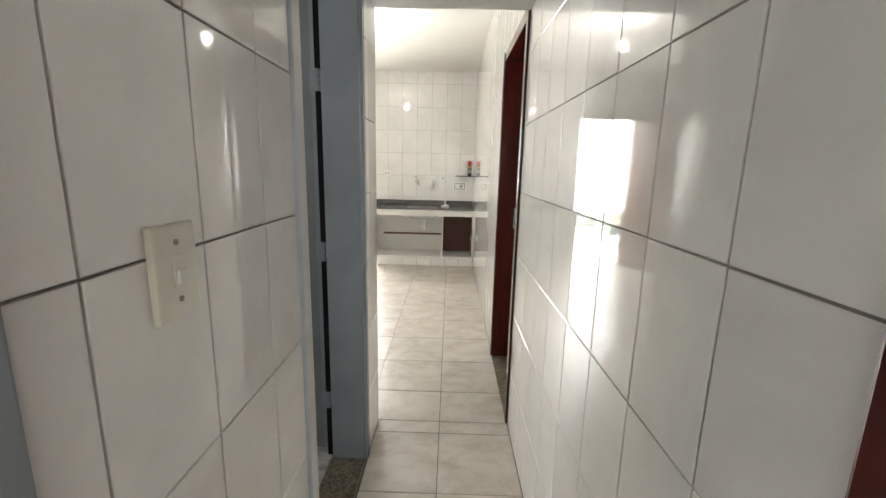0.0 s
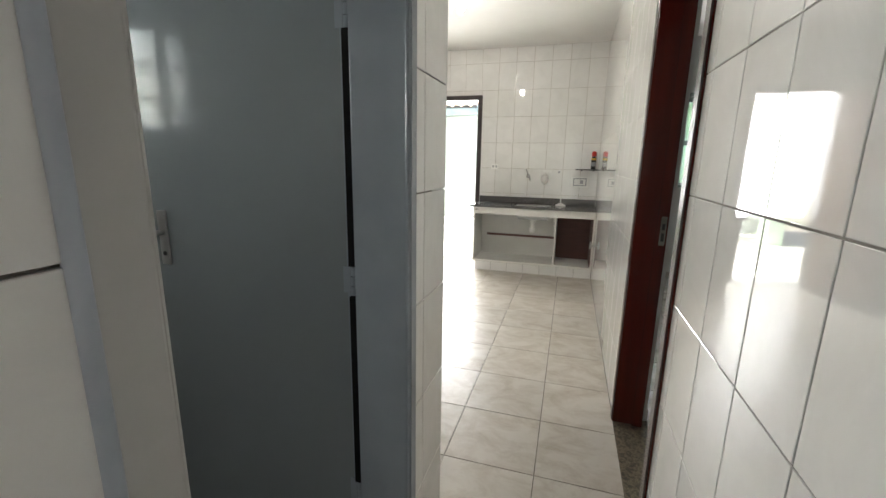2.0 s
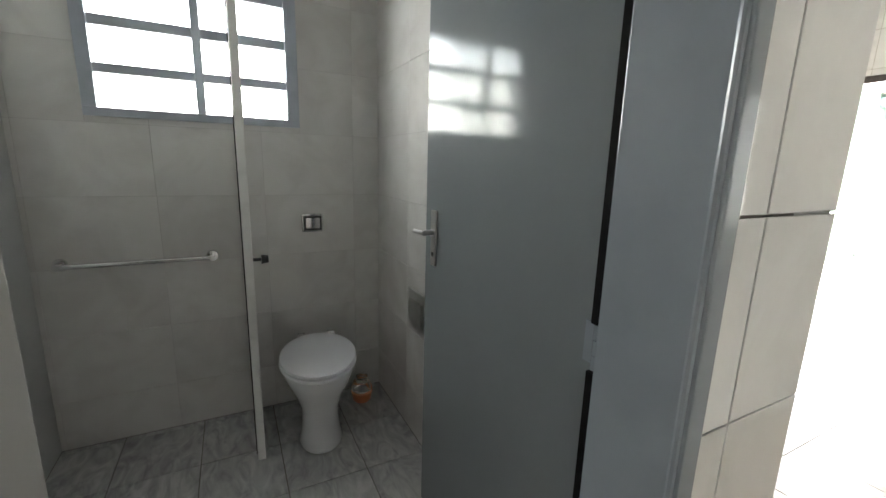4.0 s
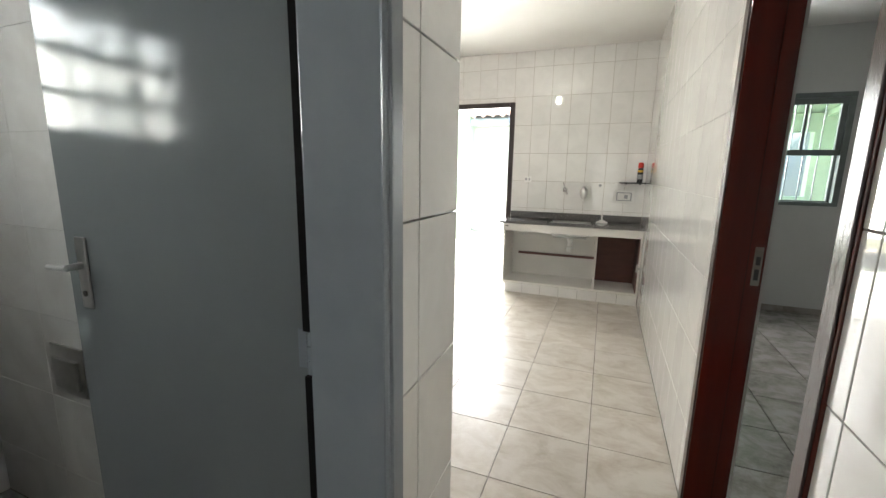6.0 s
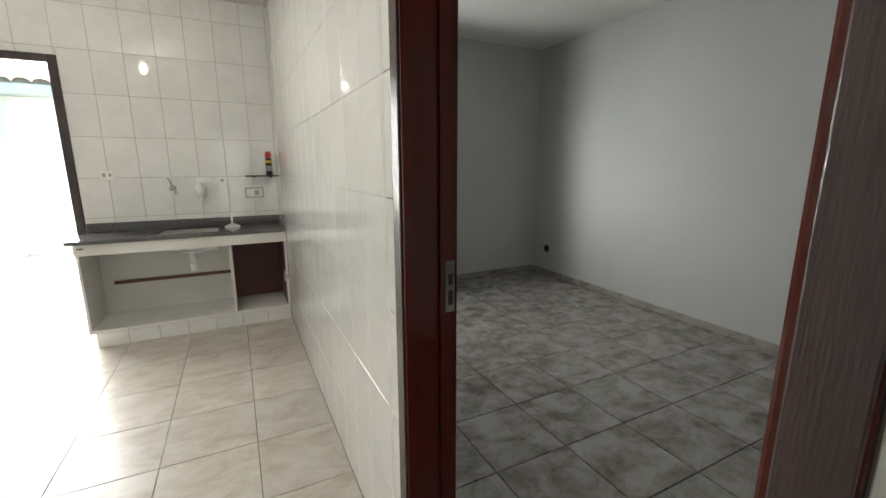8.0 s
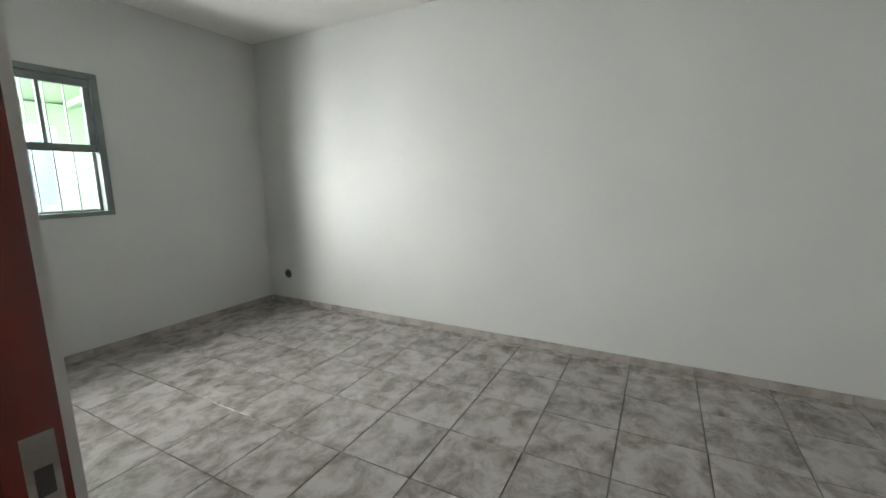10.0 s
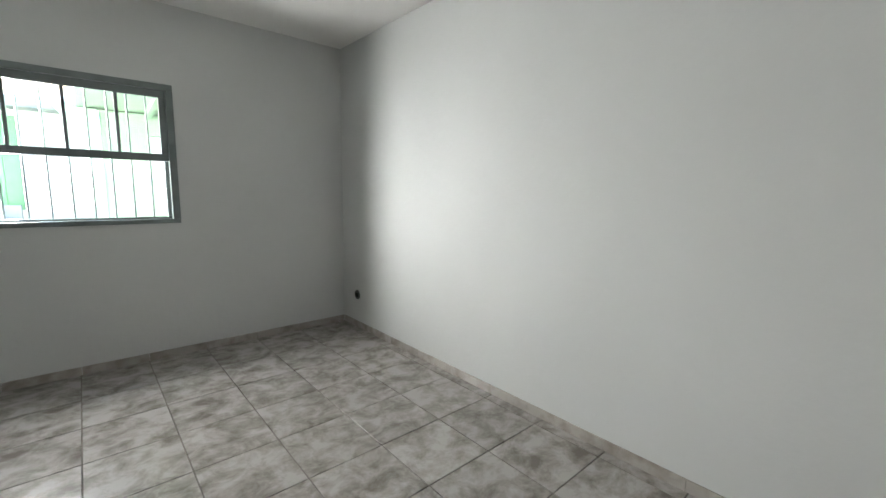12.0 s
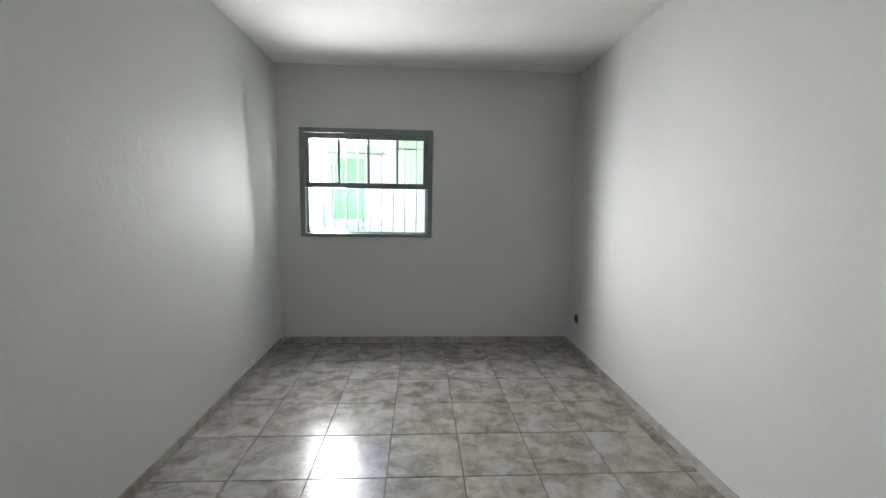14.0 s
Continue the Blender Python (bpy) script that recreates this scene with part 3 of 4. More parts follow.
part("core", boxed(-0.552, CF + 0.008, 0.0, CX1, CB, 0.111), M_GROUT, plinth)
for i in range(7):
    a = -0.552 + i * 0.2028
    part("tile", boxed(a + 0.0015, CF, 0.002, min(a + 0.2013, CX1), CF + 0.0075, 0.110, bevel=0.001), M_WALL_TILE, plinth)

top = thing("worktop", "dark grey granite worktop with a raised back edge and sink", "worktop")
SX0, SX1, SY0, SY1 = -0.08, 0.34, 6.16, 6.44
TX0 = -0.635
for a in ((TX0, 6.045, SX0, CB + 0.004), (SX1, 6.045, XE - 0.003, CB + 0.004)):
    part("slab", boxed(a[0], a[1], 0.808, a[2], a[3], CT), M_GRANITE, top)
part("slab", boxed(SX0, 6.045, 0.808, SX1, SY0, CT), M_GRANITE, top)
part("slab", boxed(SX0, SY1, 0.808, SX1, CB + 0.004, CT), M_GRANITE, top)
part("upstand", boxed(TX0 + 0.02, CB - 0.016, CT + 0.0005, XE - 0.003, CB + 0.004, CT + 0.075, bevel=0.002), M_GRANITE, top)
bm = bmesh.new()
box(bm, SX0 + 0.001, SY0 + 0.001, 0.66, SX1 - 0.001, SY1 - 0.001, CT - 0.006)
bm.faces.ensure_lookup_table()
bmesh.ops.delete(bm, geom=[f for f in bm.faces if f.calc_center_median().z > CT - 0.01], context="FACES")
bmesh.ops.bevel(bm, geom=[e for e in bm.edges if len(e.link_faces) == 2], offset=0.03, segments=3, affect="EDGES")
bowl = part("sink_bowl", bm, M_STEEL, top, "brushed steel sink bowl", smooth=True)
bowl.modifiers.new("sheet", "SOLIDIFY").thickness = 0.002
part("rim", boxed(SX0 - 0.008, SY0 - 0.008, CT + 0.0002, SX1 + 0.008, SY0 + 0.003, CT + 0.002), M_STEEL, top)
trap = thing("sink_trap", "grey plastic bottle trap hanging under the sink", "drain pipe")
bm = lathe(bmesh.new(), (0.13, 6.30, 0.49), ((0.028, 0.0, 0), (0.034, 0.01, 0), (0.034, 0.06, 0), (0.024, 0.068, 0), (0.022, 0.11, 0), (0.03, 0.115, 0), (0.03, 0.145, 0), (0.045, 0.15, 0), (0.045, 0.168, 0)))
part("cup", bm, M_WHITE_PLASTIC, trap, smooth=True)
part("waste_pipe", tube(bmesh.new(), (0.13, 6.30, 0.56), (0.13, CB - 0.011, 0.545), 0.019), M_WHITE_PLASTIC, trap, smooth=True)

# ---- things on the kitchen's north wall ----
tap = thing("wall_tap", "chrome kitchen tap with a lever on the tiled wall", "tap")
bm = tube(bmesh.new(), (0.015, YN, 1.185), (0.015, YN - 0.012, 1.185), 0.028, 0.022)
tube(bm, (0.015, YN - 0.01, 1.185), (0.015, YN - 0.07, 1.185), 0.013)
tube(bm, (0.015, YN - 0.07, 1.20), (0.015, YN - 0.07, 1.165), 0.019)
tube(bm, (0.015, YN - 0.065, 1.175), (0.05, YN - 0.14, 1.16), 0.010)
tube(bm, (0.05, YN - 0.138, 1.163), (0.053, YN - 0.145, 1.135), 0.011)
part("body", bm, M_CHROME, tap, smooth=True)
bm = tube(bmesh.new(), (0.015, YN - 0.07, 1.20), (0.015, YN - 0.07, 1.225), 0.009)
tube(bm, (0.015, YN - 0.07, 1.22), (-0.005, YN - 0.09, 1.275), 0.006)
part("lever", bm, M_CHROME, tap, smooth=True)
filt = thing("water_filter", "small white plastic water filter on the tiled wall", "water filter")
bm = lathe(bmesh.new(), (0.228, YN - 0.055, 1.085), ((0.016, 0, 0), (0.022, 0.01, 0), (0.038, 0.03, 0), (0.043, 0.06, 0), (0.043, 0.10, 0), (0.03, 0.118, 0), (0.022, 0.122, 0), (0.022, 0.14, 0)))
part("body", bm, M_WHITE_PLASTIC, filt, smooth=True)
part("inlet", tube(bmesh.new(), (0.228, YN, 1.185), (0.228, YN - 0.05, 1.185), 0.02), M_WHITE_PLASTIC, filt, smooth=True)
part("spout", tube(bmesh.new(), (0.228, YN - 0.09, 1.10), (0.235, YN - 0.12, 1.07), 0.008), M_WHITE_PLASTIC, filt, smooth=True)
part("collar", boxed(0.19, YN - 0.012, 1.165, 0.27, YN, 1.225, bevel=0.003), M_WHITE_PLASTIC, filt)


def wall_plate(name, label, category, x0, x1, z0, z1, inner, holes=()):
    t = thing(name, label, category)
    part("plate", boxed(x0, YN - 0.010, z0, x1, YN, z1, bevel=0.003), M_WHITE_PLASTIC, t)
    for i, a in enumerate(inner):
        part("insert", boxed(a[0], YN - 0.013 - 0.002 * i, a[1], a[2], YN - 0.009, a[3], bevel=0.001), a[4], t)
    return t


wall_plate("wall_outlet", "white wall outlet with a grey inner border above the worktop", "outlet", 0.555, 0.765, 1.06, 1.195, ((0.580, 1.080, 0.740, 1.175, M_GREY_PLASTIC), (0.592, 1.090, 0.728, 1.165, M_WHITE_PLASTIC), (0.662, 1.105, 0.700, 1.15, M_GREY_PLASTIC)))
wall_plate("wall_socket", "cream two-hole socket near the doorway", "outlet", -0.475, -0.385, 1.265, 1.335, ((-0.462, 1.285, -0.44, 1.315, M_GREY_PLASTIC), (-0.418, 1.285, -0.402, 1.315, M_GREY_PLASTIC)))
cap = thing("pipe_cap", "small white pipe cap on the tiled wall", "pipe cap")
part("cap", tube(bmesh.new(), (0.40, YN, 1.245), (0.40, YN - 0.014, 1.245), 0.016, 0.013), M_GREY_PLASTIC, cap, smooth=True)
mark = thing("cover_plate", "white blank cover plate over the water filter", "cover plate")
part("plate", boxed(0.20, YN - 0.006, 1.235, 0.31, YN, 1.275, bevel=0.002), M_WHITE_PLASTIC, mark)

shelf = thing("corner_shelf", "black glass corner shelf over the outlet", "shelf")
part("board", boxed(0.595, YN - 0.14, 1.276, XE - 0.002, YN - 0.001, 1.289, bevel=0.002), M_DARK, shelf)
part("bracket", boxed(0.66, YN - 0.11, 1.266, 0.675, YN - 0.001, 1.2755), M_DARK, shelf)
part("bracket", boxed(0.80, YN - 0.11, 1.266, 0.815, YN - 0.001, 1.2755), M_DARK, shelf)
can = thing("spray_can", "dark spray can with a red cap on the corner shelf", "spray can")
part("can", lathe(bmesh.new(), (0.80, YN - 0.075, 1.2895), ((0.026, 0, 0), (0.0285, 0.004, 0), (0.0285, 0.135, 0), (0.024, 0.15, 0), (0.02, 0.155, 0))), M_DARK, can, smooth=True)
part("label", lathe(bmesh.new(), (0.80, YN - 0.075, 1.325), ((0.0288, 0, 0), (0.029, 0.001, 0), (0.029, 0.05, 0), (0.0288, 0.051, 0))), M_GREY_PLASTIC, can, "grey printed label", smooth=True)
part("band", lathe(bmesh.new(), (0.80, YN - 0.075, 1.40), ((0.0288, 0, 0), (0.029, 0.001, 0), (0.029, 0.022, 0), (0.0288, 0.023, 0))), M_YELLOW, can, "yellow printed band", smooth=True)
part("cap", lathe(bmesh.new(), (0.80, YN - 0.075, 1.4455), ((0.024, 0, 0), (0.0275, 0.002, 0), (0.0275, 0.04, 0), (0.022, 0.055, 0), (0.012, 0.06, 0))), M_RED, can, "red cap", smooth=True)
plug = thing("sink_squeegee", "small white plastic squeegee standing on the worktop", "squeegee")
bm = tube(bmesh.new(), (0.45, 6.36, CT + 0.03), (0.447, 6.375, CT + 0.125), 0.008, 0.010, seg=12)
part("grip", bm, M_WHITE_PLASTIC, plug, smooth=True)
bm = bmesh.new()
vs = [bm.verts.new((0.45 + sx * w, 6.36 + sy * d, CT + h)) for w, d, h in ((0.062, 0.016, 0.0008), (0.06, 0.012, 0.010), (0.016, 0.009, 0.034)) for sx, sy in ((-1, -1), (1, -1), (1, 1), (-1, 1))]
for k in (0, 4):
    for q in range(4):
        bm.faces.new((vs[k + q], vs[k + (q + 1) % 4], vs[k + 4 + (q + 1) % 4], vs[k + 4 + q]))
bm.faces.new(vs[0:4])
bm.faces.new(vs[8:12])
part("blade", bm, M_WHITE_PLASTIC, plug)
valve = thing("gas_valve", "small brass-coloured valve on the tiled wall beside the cabinet", "valve")
bm = tube(bmesh.new(), (XE, 5.93, 0.44), (XE - 0.05, 5.93, 0.44), 0.012)
tube(bm, (XE - 0.045, 5.93, 0.40), (XE - 0.045, 5.93, 0.475), 0.010)
tube(bm, (XE - 0.045, 5.90, 0.478), (XE - 0.045, 5.96, 0.478), 0.006)
part("body", bm, M_STEEL, valve, smooth=True)
wplate = thing("switch_plate", "white switch plate on the west kitchen wall", "light switch")
part("plate", boxed(KW, 4.31, 1.37, KW + 0.01, 4.39, 1.49, bevel=0.003), M_WHITE_PLASTIC, wplate)
part("rocker", boxed(KW + 0.0095, 4.335, 1.40, KW + 0.014, 4.365, 1.46, bevel=0.002), M_WHITE_PLASTIC, wplate)

lamp = thing("pendant_bulb", "lit white bulb hanging on a short cord from the kitchen ceiling", "lamp")
LX, LY, LZ = -0.37, 4.40, 2.545
part("ceiling_rose", lathe(bmesh.new(), (LX, LY, H - 0.018), ((0.03, 0, 0), (0.045, 0.01, 0), (0.045, 0.018, 0))), M_WHITE_PLASTIC, lamp, smooth=True)
part("cord", tube(bmesh.new(), (LX, LY, LZ + 0.105), (LX, LY, H - 0.016), 0.004, seg=8), M_WHITE_PLASTIC, lamp, smooth=True)
part("socket", lathe(bmesh.new(), (LX, LY, LZ + 0.045), ((0.018, 0, 0), (0.02, 0.004, 0), (0.02, 0.045, 0), (0.01, 0.062, 0))), M_WHITE_PLASTIC, lamp, smooth=True)
part("bulb", lathe(bmesh.new(), (LX, LY, LZ - 0.05), ((0.006, 0, 0), (0.02, 0.006, 0), (0.03, 0.022, 0), (0.033, 0.042, 0), (0.028, 0.065, 0), (0.018, 0.09, 0), (0.016, 0.094, 0))), M_BULB, lamp, "lit frosted bulb", smooth=True)

# ---- corridor ----
sw = thing("light_switch", "cream plastic light switch plate on the corridor tiles", "light switch")
pl = part("plate", boxed(XW, 0.735, 1.192, XW + 0.011, 0.821, 1.318, bevel=0.004), M_CREAM, sw)
rk = part("rocker", boxed(XW + 0.0105, 0.768, 1.235, XW + 0.0135, 0.789, 1.277, bevel=0.001), M_CREAM, sw)
tip = part("rocker_tip", boxed(XW + 0.013, 0.770, 1.238, XW + 0.019, 0.787, 1.258, bevel=0.002), M_WHITE_PLASTIC, rk)
for zz in (1.217, 1.294):
    part("screw", tube(bmesh.new(), (XW + 0.0105, 0.778, zz), (XW + 0.0125, 0.778, zz), 0.0042, seg=12), M_BRASS, sw, "aged screw head")

# ---- bathroom ----
toilet = thing("toilet", "white porcelain toilet with a closed plastic lid", "toilet", (-1.475, 1.795, 0), -8)
prof = ((0.108, 0.0, 0.04), (0.11, 0.012, 0.04), (0.098, 0.05, 0.035), (0.092, 0.12, 0.03), (0.098, 0.18, 0.02), (0.125, 0.25, 0.01), (0.16, 0.31, 0.0), (0.18, 0.365, 0.0), (0.182, 0.385, 0.0), (0.16, 0.39, 0.0))
part("bowl", lathe(bmesh.new(), (0, 0, 0), prof, seg=32, sx=1.30, sy=0.93), M_PORCELAIN, toilet, smooth=True)
part("back_foot", boxed(-0.285, -0.085, 0.0, -0.05, 0.085, 0.38, bevel=0.03), M_PORCELAIN, toilet, smooth=True)
part("seat", lathe(bmesh.new(), (0, 0, 0.3905), ((0.178, 0, 0), (0.187, 0.006, 0), (0.185, 0.016, 0), (0.178, 0.018, 0)), seg=32, sx=1.36, sy=0.97), M_SEAT, toilet, smooth=True)
part("lid", lathe(bmesh.new(), (-0.004, 0, 0.409), ((0.176, 0, 0), (0.184, 0.005, 0), (0.182, 0.014, 0), (0.16, 0.021, 0), (0.08, 0.025, 0)), seg=32, sx=1.35, sy=0.97), M_SEAT, toilet, smooth=True)
for s in (-1, 1):
    part("lid_hinge", tube(bmesh.new(), (-0.245, s * 0.055, 0.418), (-0.245, s * 0.095, 0.418), 0.014), M_CHROME, toilet, smooth=True)
flush = thing("flush_valve", "chrome flush button plate on the tiled wall over the toilet", "flush button")
part("plate", boxed(KW, 1.790, 0.965, KW + 0.014, 1.900, 1.060, bevel=0.008), M_CHROME, flush, smooth=True)
part("surround", boxed(KW, 1.798, 0.973, KW + 0.0165, 1.892, 1.052, bevel=0.004), M_DARK, flush)
part("button", boxed(KW + 0.012, 1.808, 0.983, KW + 0.024, 1.882, 1.042, bevel=0.006), M_CHROME, flush, smooth=True)
holder = thing("paper_holder", "brushed steel toilet paper holder on the bathroom wall", "paper holder")
part("plate", boxed(-1.315, BATH_N - 0.008, 0.575, -1.135, BATH_N, 0.755, bevel=0.003), M_STEEL, holder)
part("flap", boxed(-1.295, BATH_N - 0.02, 0.60, -1.155, BATH_N - 0.007, 0.71, bevel=0.006), M_STEEL, holder)
bowl_small = thing("orange_pot", "small orange pot with a clear bag on the bathroom floor", "pot")
part("pot", lathe(bmesh.new(), (-1.66, 2.06, 0.0), ((0.04, 0, 0), (0.05, 0.01, 0), (0.06, 0.06, 0), (0.055, 0.065, 0))), M_ORANGE, bowl_small, smooth=True)
bm = lathe(bmesh.new(), (-1.66, 2.06, 0.0655), ((0.05, 0, 0), (0.062, 0.02, 0.004), (0.045, 0.05, -0.005), (0.025, 0.07, 0.006), (0.035, 0.085, 0.0)), seg=14)
for v in bm.verts:
    v.co += noise.noise_vector(v.co * 40) * 0.008
part("bag", bm, M_ACRYLIC, bowl_small, "crumpled clear plastic bag", smooth=False)
bar = thing("towel_bar", "chrome towel bar on the shower wall", "towel bar")
bm = tube(bmesh.new(), (KW + 0.05, 0.80, 0.87), (KW + 0.05, 1.37, 0.87), 0.011)
part("rod", bm, M_CHROME, bar, smooth=True)
for yy in (0.80, 1.37):
    bm = tube(bmesh.new(), (KW, yy, 0.87), (KW + 0.012, yy, 0.87), 0.028, 0.024)
    tube(bm, (KW + 0.01, yy, 0.87), (KW + 0.062, yy, 0.87), 0.014)
    part("bracket", bm, M_CHROME, bar, smooth=True)
screen = thing("shower_screen", "clear shower screen in a worn white aluminium frame", "shower screen")
SYc = 1.515
part("front_stile", boxed(-1.40, SYc - 0.016, 0.012, -1.355, SYc + 0.016, 2.0, bevel=0.004), M_ALU, screen)
part("gasket", boxed(-1.415, SYc - 0.020, 0.014, -1.401, SYc + 0.004, 1.99), M_RUBBER_SHADE, screen)
part("wall_stile", boxed(KW, SYc - 0.014, 0.012, KW + 0.03, SYc + 0.010, 2.0, bevel=0.003), M_ALU, screen)
part("top_rail", boxed(KW + 0.03, SYc - 0.013, 1.97, -1.40, SYc + 0.013, 2.0, bevel=0.003), M_ALU, screen)
part("bottom_rail", boxed(KW + 0.03, SYc - 0.013, 0.003, -1.40, SYc + 0.013, 0.04, bevel=0.003), M_ALU, screen)
part("pane", boxed(KW + 0.03, SYc - 0.003, 0.04, -1.415, SYc + 0.001, 1.97), M_ACRYLIC, screen).visible_shadow = False
kb = tube(bmesh.new(), (-1.375, SYc + 0.016, 0.93), (-1.375, SYc + 0.05, 0.93), 0.007, seg=10)
tube(kb, (-1.375, SYc + 0.048, 0.93), (-1.375, SYc + 0.075, 0.93), 0.020, 0.016, seg=14)
part("knob", kb, M_DARK, screen, "black knob", smooth=True)

# ---- bedroom ----
outlet = thing("floor_outlet", "small black open outlet hole low on the bedroom wall", "outlet")
part("rim", tube(bmesh.new(), (BE, 6.27, 0.335), (BE - 0.006, 6.27, 0.335), 0.05, 0.047), M_DARK, outlet, smooth=True)
part("socket", boxed(BE - 0.011, 6.245, 0.315, BE - 0.0055, 6.295, 0.355, bevel=0.003), M_RUBBER_SHADE, outlet)
skirting = thing("baseboard", "low baseboard of cut marbled floor tiles round the bedroom", "baseboard", kind="structure")
SK = 0.062


def skirt(u0, u1, maker, pitch=0.41):
    u = u0
    while u < u1 - 0.01:
        e = min(u + pitch, u1)
        part("baseboard_tile", maker(u + 0.001, e - 0.001), M_SKIRT, skirting)
        u = e


skirt(BW + 0.011, BE - 0.011, lambda a, b: boxed(a, YN - 0.010, 0.0005, b, YN, SK, bevel=0.001))
skirt(1.15, YN - 0.011, lambda a, b: boxed(BE - 0.010, a, 0.0005, BE, b, SK, bevel=0.001))
skirt(BED_DOOR[1] + 0.01, YN - 0.011, lambda a, b: boxed(BW, a, 0.0005, BW + 0.010, b, SK, bevel=0.001))

# ---- the yard ----
setting("ground", boxed(-300, -300, -0.40, 300, 300, -0.125), M_EARTH, "dry ground round the house", "ground")
setting("pavement", boxed(-4.0, 6.715, -0.124, 6.0, 10.0, -0.02), M_CONCRETE, "pale concrete yard behind the house", "pavement")
house = thing("neighbour_house", "low white and pale green house with a tiled roof", "house", (0, 10.0, -0.124))
part("wall", pierced("y", 0, 0.15, -2.6, 2.05, 0, 2.42, ((0.83, 1.43, 1.20, 2.35),)), M_YARD_WHITE, house)
shut = part("shutter", boxed(0.83, 0.05, 1.20, 1.43, 0.09, 2.35), M_SHUTTER, house, "green painted shutter")
for i in range(4):
    part("board", boxed(0.834 + 0.149 * i, 0.035, 1.205, 0.979 + 0.149 * i, 0.0495, 2.345, bevel=0.003), M_SHUTTER, shut)
part("back_wall", boxed(-2.6, 4.0, 0, 5.0, 4.15, 2.9), M_YARD_WHITE, house)
part("side_wall", boxed(4.9, -3.2, 0, 5.0, 4.0, 2.8), M_YARD_GREEN, house)
part("green_wall", pierced("y", -0.35, -0.2, 2.22, 4.9, 0, 2.48, ((2.75, 3.4, 1.2, 2.2),)), M_YARD_GREEN, house)
part("post", boxed(2.05, -0.40, 0, 2.2, 0.15, 2.48, bevel=0.01), M_YARD_GREEN, house, "pale green corner post")
bm = bmesh.new()
vs = [bm.verts.new(c) for c in ((2.05, -0.40, 2.1), (2.05, -0.40, 2.48), (1.78, -0.40, 2.48), (2.05, -0.30, 2.1), (2.05, -0.30, 2.48), (1.78, -0.30, 2.48))]
for q in ((0, 1, 2), (3, 5, 4), (0, 3, 4, 1), (1, 4, 5, 2), (2, 5, 3, 0)):
    bm.faces.new([vs[i] for i in q])
part("bracket", bm, M_YARD_GREEN, house, "pale green bracket")
part("pilaster", boxed(0.42, -0.12, 0, 0.66, -0.002, 2.42, bevel=0.008), M_YARD_WHITE, house, "white pilaster")
fascia = part("fascia", boxed(-2.7, -0.30, 2.43, 1.95, -0.26, 2.55, bevel=0.004), M_FASCIA, house, "grey eaves board")
roof = part("roof", boxed(-2.7, -0.26, 2.425, 2.0, 0.2, 2.52), M_FASCIA, house, "roof edge")
tile_me = None
for i in range(24):
    bm = bmesh.new()
    seg = 6
    a = []
    for yy, zz in ((-0.36, 2.565), (2.2, 3.35)):
        a.append([bm.verts.new((0.095 * math.cos(math.pi * k / seg), yy, zz + 0.05 * math.sin(math.pi * k / seg))) for k in range(seg + 1)])
    for k in range(seg):
        bm.faces.new((a[0][k], a[0][k + 1], a[1][k + 1], a[1][k]))
    if tile_me is None:
        tile_me = mesh_of("roof_tile", bm, M_ROOF, True)
    else:
        bm.free()
    rt = new("roof_tile", tile_me)
    rt.parent = roof
    rt.location = (-2.6 + 0.195 * i, 0, 0)
yw = thing("yard_wall", "pale green yard wall beside the kitchen doorway", "wall", (0, 0, 0))
part("wall", boxed(-3.3, 6.72, -0.124, -3.15, 10.0, 2.6), M_YARD_GREEN, yw)
part("pier", boxed(-2.45, 9.55, -0.124, -2.2, 9.99, 2.6, bevel=0.01), M_YARD_GREEN, yw, "pale green pier")
beam = thing("porch_beam", "grey concrete beam under the yard roof", "beam")
part("beam", boxed(-2.15, 9.86, 2.38, -1.45, 9.995, 2.56, bevel=0.01), M_FASCIA, beam)
bench = thing("garden_bench", "low white masonry bench against the yard wall", "bench")
part("seat", boxed(0.78, 9.45, 0.80, 1.55, 9.98, 0.88, bevel=0.008), M_YARD_WHITE, bench)
for xx in (0.82, 1.40):
    part("leg", boxed(xx, 9.50, -0.02, xx + 0.12, 9.97, 0.80, bevel=0.006), M_YARD_WHITE, bench)
part("backrest", boxed(0.80, 9.92, 0.881, 1.40, 9.98, 1.14, bevel=0.006), M_FASCIA, bench)
step = thing("yard_step", "low white step at the far yard wall", "step")
part("step", boxed(-2.2, 9.65, -0.02, -1.0, 9.99, 0.12, bevel=0.01), M_YARD_WHITE, step)
porch = thing("porch_roof", "pale green sloping porch roof over the yard by the bedroom", "roof")
bm = bmesh.new()
vs = [bm.verts.new((x, y, z + dz)) for dz in (0, 0.07) for x, y, z in ((2.0, 6.72, 2.66), (5.1, 6.72, 2.66), (5.1, 9.85, 2.36), (2.0, 9.85, 2.36))]
for q in ((0, 1, 2, 3), (4, 5, 6, 7), (0, 1, 5, 4), (1, 2, 6, 5), (2, 3, 7, 6), (3, 0, 4, 7)):
    bm.faces.new([vs[k] for k in q])
part("slab", bm, M_YARD_GREEN, porch)
for x in (2.7, 3.5, 4.3):
    bm = bmesh.new()
    vs = [bm.verts.new((x + dx, y, z + dz)) for dx in (0, 0.06) for y, z, dz in ((6.72, 2.655, 0), (9.6, 2.379, 0), (9.6, 2.379, -0.08), (6.72, 2.655, -0.08))]
    for q in ((0, 1, 2, 3), (4, 5, 6, 7), (0, 1, 5, 4), (1, 2, 6, 5), (2, 3, 7, 6), (3, 0, 4, 7)):
        bm.faces.new([vs[k] for k in q])
    part("rafter", bm, M_YARD_GREEN, porch)
